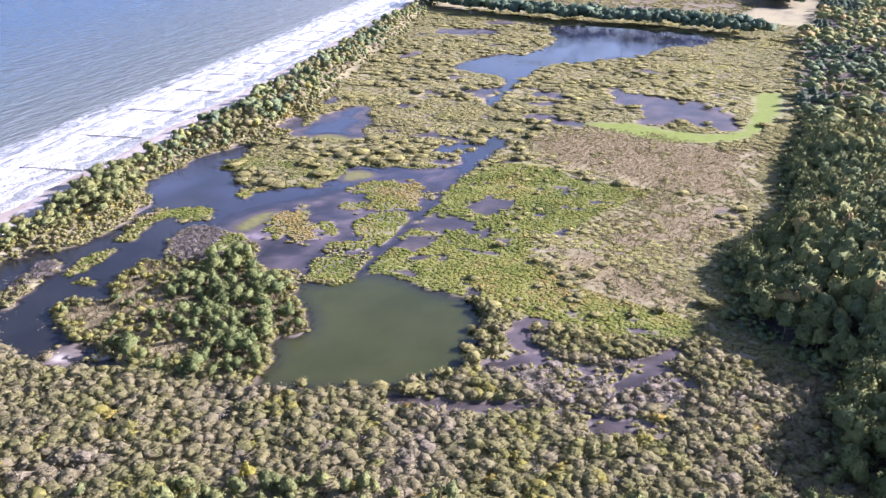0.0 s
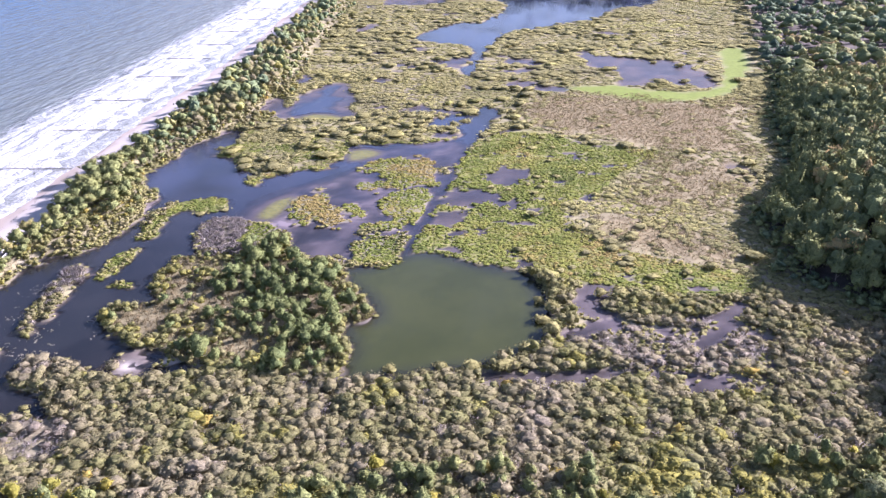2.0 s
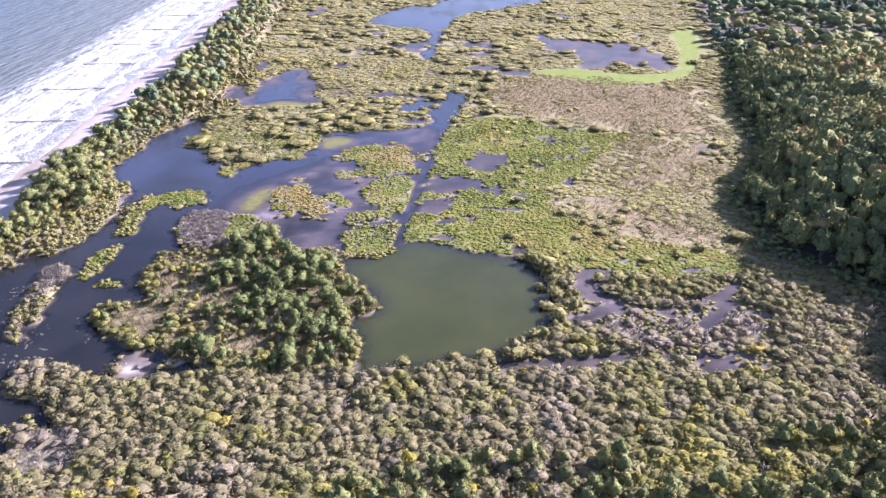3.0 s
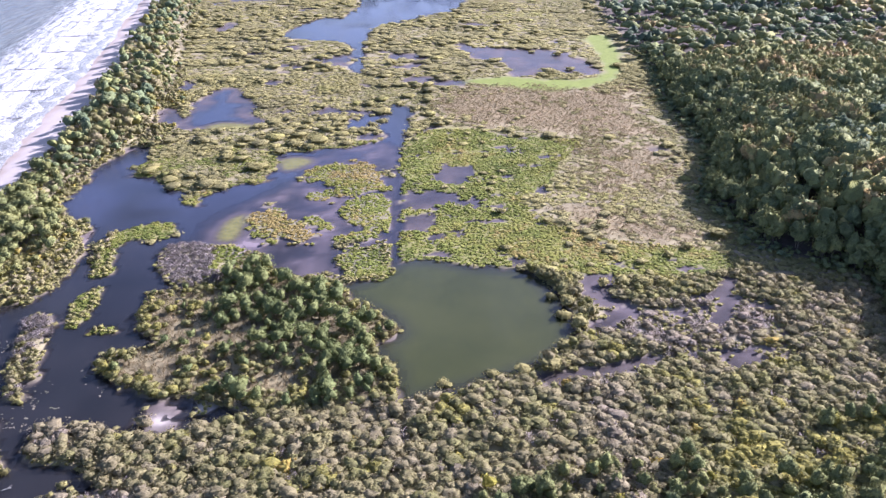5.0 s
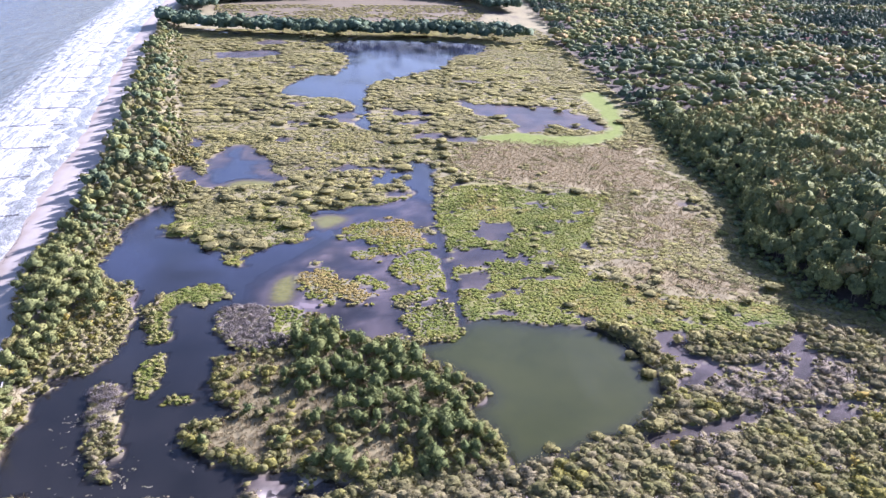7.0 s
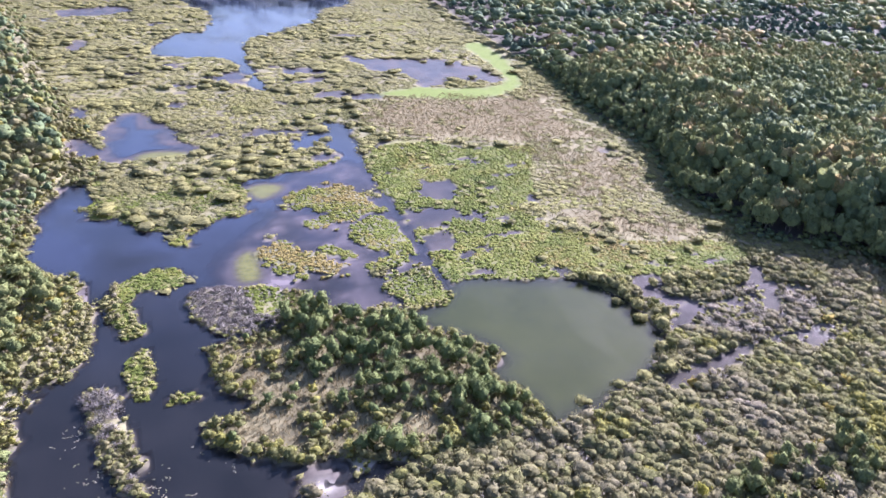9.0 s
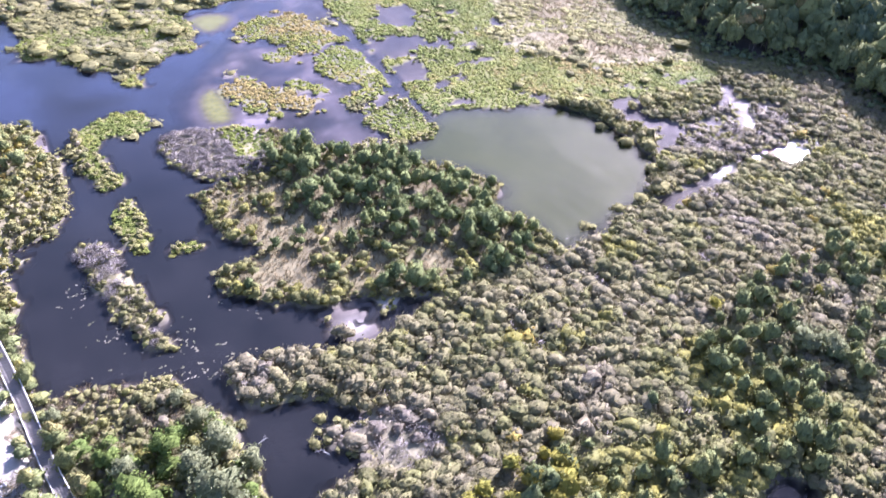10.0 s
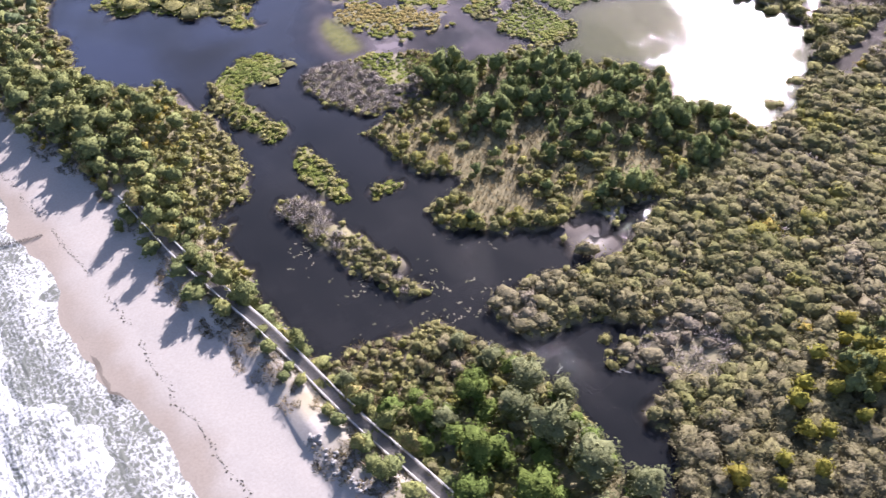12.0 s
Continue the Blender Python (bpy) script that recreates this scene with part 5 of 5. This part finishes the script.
stuff("dune_scrub", FAR_SHRUBS, rows(x, y, size, size * r.uniform(0.6, 1.0, len(x)), np.clip(0.6 + 0.2 * fractal(x, y, 20, 40) + r.normal(0, 0.15, len(x)), 0, 1), 0.15), M_SCRUB, "olive and yellowish scrub behind the dune", "scrub")
x, y, r = scatter(-306, -276, 288, 384, 2.1, 98)
keep = (x > along(INNER, y) - 22) & (x < along(INNER, y) + 9) & (dry(x, y) > 1.2) & ((off_walk(x, y) > 4) | (y > 322)) & (r.uniform(size=len(x)) < 0.8)
x, y = x[keep], y[keep]
size = r.uniform(1.8, 3.4, len(x))
stuff("headland_scrub", FAR_SHRUBS, rows(x, y, size, size * r.uniform(0.4, 0.8, len(x)), np.clip(0.6 + 0.3 * fractal(x, y, 12, 66) + r.normal(0, 0.12, len(x)), 0, 1), 0.1), M_MARSH, "yellow-green shrubs on the headland", "scrub")
x, y, r = scatter(-352, -292, 160, 480, 1.0, 20)
w, toe = off_walk(x, y), along(TOE, y)
keep = (x > toe - 1.5 + 3 * fractal(x, y, 9, 42)) & (x < toe + 15) & (np.abs(w) > 2.1) & (fractal(x, y, 5, 43) > -0.25)
x, y = x[keep], y[keep]
stuff("dune_grass", GRASS, rows(x, y, r.uniform(1.1, 2.1, len(x)), r.uniform(0.25, 0.6, len(x)), np.clip(0.5 + 0.4 * fractal(x, y, 7, 45) + r.normal(0, 0.2, len(x)), 0, 1)), M_DRY, "dry brown marram grass on the dune", "grass")
spots = [(-307.4, 257.8, 9.5), (-306.5, 262, 7), (-309, 266, 7.5), (-311, 272, 7), (-312.5, 279, 6.5), (-302.4, 237.3, 6.5), (-301.5, 241, 5), (-298.3, 213.8, 7), (-299, 218, 6), (-315.2, 290, 8), (-316, 299, 9), (-317.5, 308, 8.5), (-324.3, 305.4, 5), (-321.5, 326, 5.5), (-324, 335, 6), (-326.5, 344, 5.5), (-320, 333, 6.5), (-304.8, 194.8, 5.5), (-305, 204.3, 5), (-297, 206, 7), (-295, 199, 7)]
a = np.array(spots)
r = np.random.default_rng(46)
models = tree_maker("dune_tree", "green tree leaning over the boardwalk", "tree", "trees on the dune", [bush(300, crown(s + 230, 11, 0.2, 0.4), 0.04, 0.5, s, 12, 8, 0.12) for s in range(4)], M_TREE, lambda s: crown(s + 230, 11, 0.2, 0.4), tint=0.82)
planted(models, a[:, 0], a[:, 1], a[:, 2] * 0.9, a[:, 2], r)
spots = [(-320.4, 290.4, 4.6), (-317, 278.5, 4.6), (-316.2, 266.4, 5), (-313, 258, 4.2), (-320, 294, 3.5), (-316, 281, 3.2), (-314.5, 270, 3.4), (-307, 258, 4.5), (-304, 205, 4), (-303, 195, 4.5), (-319, 300, 3), (-306, 213, 3.2), (-302, 188, 4.5), (-305, 262, 4), (-312, 275, 3), (-308.5, 246, 2.6), (-305, 199, 3.6), (-309.5, 230, 2.4), (-301, 181, 4.5), (-304, 226, 2.6)]
a = np.array(spots)
r = np.random.default_rng(34)
q = np.random.default_rng(36)
for y in np.arange(186, 330, 2.6):
    side = 1 if q.uniform() < 0.72 else -1
    a = np.concatenate([a, [[np.interp(y, [p[1] for p in BOARDWALK], [p[0] for p in BOARDWALK]) + side * q.uniform(2.6, 4.2), y, q.uniform(2.2, 3.6)]]])
models = tree_maker("dune_bush", "low green bush on the dune beside the boardwalk", "bush", "bushes on the dune", [bush(105, dome(s + 200, 7, 0.5), 0.09, 0.7, s) for s in range(3)], M_TREE, lambda s: dome(s + 200, 7, 0.5), 0.014, stems=3, tint=0.75)
planted(models, a[:, 0], a[:, 1], a[:, 2] * 1.25, a[:, 2] * 0.75, r)

# ---- forest ----
x, y, r = scatter(0, 330, 160, 640, 5.9, 9, 0.85)
e = x - along(EDGE, y)
keep = (e > 2) & (x < np.maximum(90 + 0.85 * (y - 240), 96)) & (r.uniform(size=len(x)) < 0.96) & ((outside("tree_belt", x, y) > 0) | (x > 44))
x, y, e = x[keep], y[keep], e[keep]
h = r.uniform(13, 17.5, len(x)) * (1 + 0.22 * smooth_noise(x, y, 30, 54)) * np.interp(e, [0, 8, 30, 70, 130, 200], [0.62, 0.85, 1.2, 1.2, 1.0, 0.8]) * np.interp(y, [160, 236, 290, 420, 520, 640], [0.95, 1.1, 1.12, 1.1, 0.95, 0.75])
tint = np.clip(0.52 + 0.3 * fractal(x, y, 60, 29) + r.normal(0, 0.13, len(x)), 0, 0.93)
near = e < 20
index = np.nonzero(near)[0]
near[index[300:]] = False
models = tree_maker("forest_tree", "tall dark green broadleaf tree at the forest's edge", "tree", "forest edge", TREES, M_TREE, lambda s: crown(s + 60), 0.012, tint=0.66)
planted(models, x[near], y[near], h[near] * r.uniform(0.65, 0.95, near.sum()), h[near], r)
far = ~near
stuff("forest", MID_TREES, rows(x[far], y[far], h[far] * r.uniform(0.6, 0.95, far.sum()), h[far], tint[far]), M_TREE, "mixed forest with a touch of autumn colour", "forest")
models = tree_maker("aspen_tree", "tall aspen with a bare pale trunk and light crown", "tree", "pale aspens", TALL, M_TREE, lambda s: crown(s + 90, 9, 0.55, 0.2), 0.012, M_PALE, tint=0.85)
spots = [(36, 428), (42, 422), (50, 426), (56, 431), (52, 396), (43, 434), (32, 350), (44, 338)]
planted(models, [s[0] for s in spots], [s[1] for s in spots], [16, 15, 15, 14, 14, 15, 13, 13], [21, 20, 21, 20, 18, 19, 16, 17], np.random.default_rng(35))
x, y, r = scatter(20, 1250, 560, 1650, 11.2, 10, 0.9)
e = x - along(EDGE, y)
HOUSES = [(428, 1042, 20), (520, 1100, -35), (446, 1030, 60)]
far_off = np.min([np.hypot(x - u, y - v) for u, v, _ in HOUSES], 0)
keep = (e > 1) & (x < 0.86 * y + 20) & ((y > 640) | (x > 330)) & (far_off > 7.5) & (outside("far_field", x, y) > 4)
x, y = x[keep], y[keep]
h = r.uniform(8, 15, len(x)) * (1 + 0.3 * smooth_noise(x, y, 45, 55))
tint = np.clip(0.56 + 0.28 * fractal(x, y, 80, 49) + r.normal(0, 0.14, len(x)), 0, 1)
firs = fractal(x, y, 110, 51) > 0.3
stuff("far_forest", FAR_TREES, rows(x[~firs], y[~firs], h[~firs] * r.uniform(1.3, 1.7, (~firs).sum()), h[~firs], tint[~firs]), M_TREE, "wide far forest of broadleaf trees", "forest")
stuff("far_pines", FAR_SPIRES, rows(x[firs], y[firs], h[firs] * 1.9, h[firs], tint[firs]), M_PINE, "dark conifers in the far forest", "forest")
# dark undergrowth along the forest's foot
x, y, r = scatter(-5, 110, 200, 700, 3.4, 106)
e = x - along(EDGE, y)
keep = (e > -5) & (e < 13) & (dry(x, y) > 0.5) & (r.uniform(size=len(x)) < np.interp(e, [-5, 2, 13], [0.35, 0.95, 0.8]))
x, y = x[keep], y[keep]
size = r.uniform(3.0, 6.0, len(x))
stuff("forest_undergrowth", FAR_SHRUBS, rows(x, y, size, size * r.uniform(0.5, 0.85, len(x)), np.clip(0.6 + r.normal(0, 0.15, len(x)), 0, 1), 0.1), M_TREE, "dark green bushes along the forest's foot", "undergrowth")
# tree line beyond the far lake
x, y, r = scatter(-430, 120, 1070, 1720, 9, 11)
line = np.interp(x, [-430, -334, -191, -64, 30, 80, 120], [1225, 1165, 1118, 1112, 1085, 1010, 960])
keep = ((np.abs(y - line - 8) < 25) | ((y > line + 20) & (outside("far_field", x, y) > 2) & (y > 1400))) & (x < along(EDGE, y) + 4) & (x > along(TOE, y) + 4)
x, y = x[keep], y[keep]
h = r.uniform(18, 26, len(x))
stuff("far_woods", FAR_TREES, rows(x, y, h * 1.1, h, np.clip(0.1 + r.normal(0, 0.12, len(x)), 0, 1)), M_TREE, "dark tree line behind the far lake", "woods")
# low scrub on the dry field behind it
x, y, r = scatter(-380, 60, 1130, 1500, 8, 47)
keep = (outside("far_field", x, y) < 0) & (fractal(x, y, 45, 48) > -0.5)
x, y = x[keep], y[keep]
stuff("field_scrub", THIN_SHRUBS, rows(x, y, r.uniform(5, 12, len(x)), r.uniform(0.6, 1.6, len(x)), np.clip(0.6 + r.normal(0, 0.2, len(x)), 0, 1)), M_MARSH, "low olive scrub on a dry field", "scrub")

# ---- boardwalk ----
def wood_material(name, a, b, grain=(0.3, 6, 6)):
    m, nodes, links, bsdf = material(name)
    n = noise_node(nodes, links, 1.2, 5, stretch=grain)
    r = ramp_node(nodes, [(0.3, a), (0.7, b)])
    links.new(n.outputs["Fac"], r.inputs["Fac"])
    links.new(r.outputs["Color"], bsdf.inputs["Base Color"])
    links.new(bump_node(nodes, links, n.outputs["Fac"], 0.5, 0.03), bsdf.inputs["Normal"])
    bsdf.inputs["Roughness"].default_value = 0.8
    return m


M_DECK = wood_material("weathered_boards", (0.13, 0.115, 0.10), (0.22, 0.20, 0.18), (0.6, 5, 1))
M_RAIL = wood_material("pale_rails", (0.55, 0.53, 0.50), (0.70, 0.68, 0.65))
M_PILE = wood_material("wet_piles", (0.045, 0.04, 0.035), (0.10, 0.09, 0.08))


def boardwalk():
    root = tagged(new("boardwalk"), "long grey wooden boardwalk with railings on the dune", "boardwalk")
    ctrl = np.array(BOARDWALK, float)
    ys = np.arange(ctrl[0, 1], ctrl[-1, 1], 1.0)
    xs = np.interp(ys, ctrl[:, 1], ctrl[:, 0])
    for _ in range(12):
        xs[1:-1] = (xs[:-2] + 2 * xs[1:-1] + xs[2:]) / 4
    # the deck runs level over the highest ground under it
    zs = np.maximum.reduce([land(xs + s, ys) for s in (-2, 0, 2)]) + 0.35
    for _ in range(60):
        zs[1:-1] = np.maximum((zs[:-2] + 2 * zs[1:-1] + zs[2:]) / 4, 0)
    tx, ty = np.gradient(xs), np.gradient(ys)
    n = np.hypot(tx, ty)
    nx, ny = ty / n, -tx / n
    half = 1.6
    bm = bmesh.new()
    rings = []
    for x, y, z, u, v in zip(xs, ys, zs, nx, ny):
        rings.append([bm.verts.new((x + s * half * u, y + s * half * v, z + h)) for s, h in ((-1, -0.14), (1, -0.14), (1, 0), (-1, 0))])
    for a, b in zip(rings, rings[1:]):
        for s in range(4):
            bm.faces.new((a[s], a[(s + 1) % 4], b[(s + 1) % 4], b[s]))
    part("deck", bm, M_DECK, root, "grey weathered plank deck")
    post_bm = bmesh.new()
    box(post_bm, -0.07, 0.07, -0.07, 0.07, -1.6, 1.12)
    post_me = bpy.data.meshes.new("post")
    post_bm.to_mesh(post_me), post_bm.free()
    for side in (-1, 1):
        at = side * (half - 0.1)
        px, py = xs + at * nx, ys + at * ny
        for k in range(0, len(ys), 2):
            ob = part_mesh("post", post_me, M_RAIL, root)
            ob.matrix_basis = pose(px[k], py[k], zs[k], 0, 0, math.degrees(math.atan2(-tx[k], ty[k])))
        for height, wide, thick in ((1.14, 0.10, 0.05), (0.82, 0.03, 0.10), (0.54, 0.03, 0.10), (0.26, 0.03, 0.10)):
            bm = bmesh.new()
            rings = []
            for x, y, z, u, v in zip(px, py, zs, nx, ny):
                rings.append([bm.verts.new((x + s * wide * u, y + s * wide * v, z + height + h)) for s, h in ((-1, -thick), (1, -thick), (1, thick), (-1, thick))])
            for a, b in zip(rings, rings[1:]):
                for s in range(4):
                    bm.faces.new((a[s], a[(s + 1) % 4], b[(s + 1) % 4], b[s]))
            part("handrail" if height > 1 else "rail", bm, M_RAIL, root)


boardwalk()


# ---- groynes ----
bm = bmesh.new()
tube(bm, [(0, 0, 0), (0, 0, 0.55), (0.05, 0, 1)], [1, 0.95, 0.85], 6)
PILE = bpy.data.meshes.new("groyne_post")
bm.to_mesh(PILE), bm.free()
PILE.materials.append(M_PILE)


def groyne(x0, y0, x1, y1, seed):
    r = random.Random(seed)
    root = tagged(new("groyne"), "row of dark wooden piles running into the surf", "groyne", "groynes along the beach")
    count = int(math.hypot(x1 - x0, y1 - y0) / 0.55)
    for k in range(count):
        s = k / max(count - 1, 1)
        x, y, rad = x0 + s * (x1 - x0) + r.uniform(-0.1, 0.1), y0 + s * (y1 - y0) + r.uniform(-0.1, 0.1), r.uniform(0.14, 0.2)
        base = float(land(np.array([x]), np.array([y]))[0])
        top = max(base + 0.5, 0.75) + r.uniform(-0.25, 0.3)
        post = part_mesh("post", PILE, None, root)
        post.matrix_basis = Matrix.Translation((x, y, base - 0.6)) @ Matrix.Diagonal((rad, rad, top - base + 0.6, 1))


for k, (x0, y0, x1, y1) in enumerate([(-364, 325, -343, 319), (-397, 393, -357, 400), (-412, 463, -368, 470), (-425, 533, -383, 540), (-432, 603, -392, 608), (-438, 668, -402, 672), (-440, 727, -404, 729), (-446, 790, -412, 795), (-454, 857, -422, 861), (-460, 927, -430, 924), (-470, 1012, -440, 1009), (-480, 1075, -446, 1080)]):
    groyne(x0, y0, x1, y1, k)

# ---- small things on the water and the beach ----
M_PAD = leaf_material("lily_pads", [(0.0, (0.14, 0.14, 0.08)), (0.5, (0.24, 0.22, 0.15)), (1.0, (0.32, 0.28, 0.21))], 0.0)
r = np.random.default_rng(51)
pads = [(u + r.normal(0, s), v + r.normal(0, s)) for u, v, s, n in ((-264, 231, 5, 36), (-270, 240, 4, 20), (-285, 268, 4, 26), (-279, 247, 4, 22), (-262, 222, 3, 14), (-256, 240, 8, 14), (-300, 300, 3, 8), (-288, 228, 4, 8)) for _ in range(n)]
a = np.array([p for p in pads if dry(np.array([p[0]]), np.array([p[1]]))[0] < -0.6])


def disc(seed):
    q = np.random.default_rng(seed)
    out = []
    for _ in range(3):
        c, w = q.normal(0, 0.35, 2), q.uniform(0.2, 0.45, 4)
        out += [(c[0] + w[0], c[1], 0), (c[0], c[1] + w[1], 0), (c[0] - w[2], c[1], 0), (c[0], c[1] - w[3], 0)]
    return np.concatenate([np.array(out), np.tile([0, 0, 1.0], (12, 1))], 1)


places = np.stack([a[:, 0], a[:, 1], 0.02 + r.uniform(0, 0.02, len(a)), r.uniform(0.35, 0.9, len(a)), np.ones(len(a)), r.uniform(0, 1, len(a))], 1)
stuff("lily_pads", [disc(s) for s in range(4)], places, M_PAD, "pale floating lily pads and drifting leaves", "lily pads")

# strand line of dark seaweed on the sand
y = np.arange(150, 470, 0.55) + r.uniform(-0.3, 0.3, 582)
x = along([(150, -322), (230, -331), (255, -334), (272, -333.5), (294, -337), (325, -341), (390, -352), (470, -362)], y) + 0.9 * smooth_noise(y, 0 * y, 7, 95) + r.normal(0, 0.4, len(y))
keep = smooth_noise(y, 0 * y, 11, 96) > -0.45
x, y = x[keep], y[keep]
stuff("seaweed", LOW, rows(x, y, r.uniform(0.2, 0.65, len(x)), r.uniform(0.05, 0.14, len(x)), r.uniform(0, 1, len(x)), 0.02), M_WRACK, "dark seaweed washed up along the beach", "seaweed")

# rubble at the foot of the dune
M_STONE, tn, tl, tb = material("stone")
n2 = noise_node(tn, tl, 2.5, 5)
r2 = ramp_node(tn, [(0.3, (0.22, 0.21, 0.20)), (0.7, (0.42, 0.40, 0.38))])
tl.new(n2.outputs["Fac"], r2.inputs["Fac"])
tl.new(r2.outputs["Color"], tb.inputs["Base Color"])
tb.inputs["Roughness"].default_value = 0.85


def stone_mesh(seed):
    q = random.Random(seed)
    bm = bmesh.new()
    bmesh.ops.create_icosphere(bm, subdivisions=1, radius=0.5)
    for v in bm.verts:
        v.co *= q.uniform(0.7, 1.15)
        v.co.z *= 0.7
    me = bpy.data.meshes.new("stone")
    bm.to_mesh(me), bm.free()
    me.materials.append(M_STONE)
    return me


STONES = [stone_mesh(s) for s in range(5)]
q = random.Random(8)
for k in range(55):
    y = q.uniform(194, 214)
    x = -311.0 - 0.1 * (y - 205) + q.gauss(0, 0.8)
    z = float(land(np.array([x]), np.array([y]))[0])
    ob = tagged(new("stone", STONES[k % 5]), "grey boulder at the foot of the dune", "stone", "rubble on the beach")
    s = q.uniform(0.5, 1.3)
    ob.matrix_basis = pose(x, y, z + 0.12 * s, q.uniform(-20, 20), q.uniform(-20, 20), q.uniform(0, 360)) @ Matrix.Diagonal((s, s * 0.85, s, 1))

# fallen dead branches at the banks
for k, (x, y) in enumerate([(-257, 196), (-259, 190), (-268, 205), (-266, 211), (-246, 190), (-243, 186), (-279, 268), (-275, 252)]):
    bm = bmesh.new()
    q = random.Random(60 + k)
    L = q.uniform(2, 4)
    tube(bm, [(0, 0, 0), (L * 0.5, 0.15, 0.12), (L, -0.1, 0.3)], [0.13, 0.1, 0.04], 6)
    for s in (0.35, 0.6, 0.8):
        tube(bm, [(L * s, 0, 0.12), (L * s + 0.5, q.choice((-1, 1)) * q.uniform(0.5, 1.1), 0.5)], [0.06, 0.02], 5)
    me = bpy.data.meshes.new("dead_branch")
    bm.to_mesh(me), bm.free()
    me.materials.append(M_PALE)
    z = float(land(np.array([float(x)]), np.array([float(y)]))[0])
    ob = tagged(new("dead_branch", me), "bleached dead branch lying at the water's edge", "branch", "dead branches")
    ob.matrix_basis = pose(x, y, max(z, -0.02) + 0.03, 0, 0, q.uniform(0, 360))

# ---- far houses ----
M_PLASTER, hn, hl, hb = material("white_plaster")
n3 = noise_node(hn, hl, 0.8, 4)
r3 = ramp_node(hn, [(0.3, (0.16, 0.155, 0.145)), (0.7, (0.24, 0.23, 0.215))])
hl.new(n3.outputs["Fac"], r3.inputs["Fac"])
hl.new(r3.outputs["Color"], hb.inputs["Base Color"])
hb.inputs["Roughness"].default_value = 0.95
M_ROOF, hn, hl, hb = material("red_tiles")
n3 = noise_node(hn, hl, 3.0, 4)
r3 = ramp_node(hn, [(0.3, (0.11, 0.06, 0.05)), (0.7, (0.19, 0.10, 0.08))])
hl.new(n3.outputs["Fac"], r3.inputs["Fac"])
hl.new(r3.outputs["Color"], hb.inputs["Base Color"])
hb.inputs["Roughness"].default_value, hb.inputs["Specular IOR Level"].default_value = 0.95, 0.05
M_PANE, hn, hl, hb = material("window_glass")
hb.inputs["Base Color"].default_value, hb.inputs["Roughness"].default_value = (0.03, 0.035, 0.04, 1), 0.05


def house(x, y, turn):
    root = tagged(new("house"), "white house with a red tiled roof among trees", "house", "houses in the far forest")
    z = float(land(np.array([float(x)]), np.array([float(y)]))[0])
    root.matrix_basis = pose(x, y, z, 0, 0, turn)
    bm = bmesh.new()
    box(bm, -6, 6, -4.5, 4.5, -0.5, 5.5)
    a = [bm.verts.new((sx * 6, sy, h)) for sx in (-1, 1) for sy, h in ((-4.5, 5.5), (4.5, 5.5), (0, 9.4))]
    bm.faces.new((a[0], a[2], a[1])), bm.faces.new((a[3], a[4], a[5]))
    part("wall", bm, M_PLASTER, root)
    bm = bmesh.new()
    for s in (-1, 1):
        v = [bm.verts.new(p) for p in ((-6.6, s * 5.2, 5.0), (6.6, s * 5.2, 5.0), (6.6, 0, 9.6), (-6.6, 0, 9.6), (-6.6, s * 5.2, 5.25), (6.6, s * 5.2, 5.25), (6.6, 0, 9.85), (-6.6, 0, 9.85))]
        for f in ((0, 1, 2, 3), (4, 5, 6, 7), (0, 1, 5, 4), (1, 2, 6, 5), (2, 3, 7, 6), (3, 0, 4, 7)):
            bm.faces.new([v[i] for i in f])
    part("roof", bm, M_ROOF, root, "red tiled roof")
    for s in (-1, 1):
        for wx in (-4, -1.3, 1.3, 4):
            bm = bmesh.new()
            box(bm, wx - 0.55, wx + 0.55, s * 4.5 - 0.06, s * 4.5 + 0.06, 2.9, 4.3)
            window = part("window", bm, M_RAIL, root, "white-framed window")
            for cx in (-0.26, 0.26):
                bm = bmesh.new()
                box(bm, wx + cx - 0.21, wx + cx + 0.21, s * 4.5 - 0.08, s * 4.5 + 0.08, 3.0, 4.2)
                part("pane", bm, M_PANE, window)


for x, y, turn in HOUSES:
    house(x, y, turn)
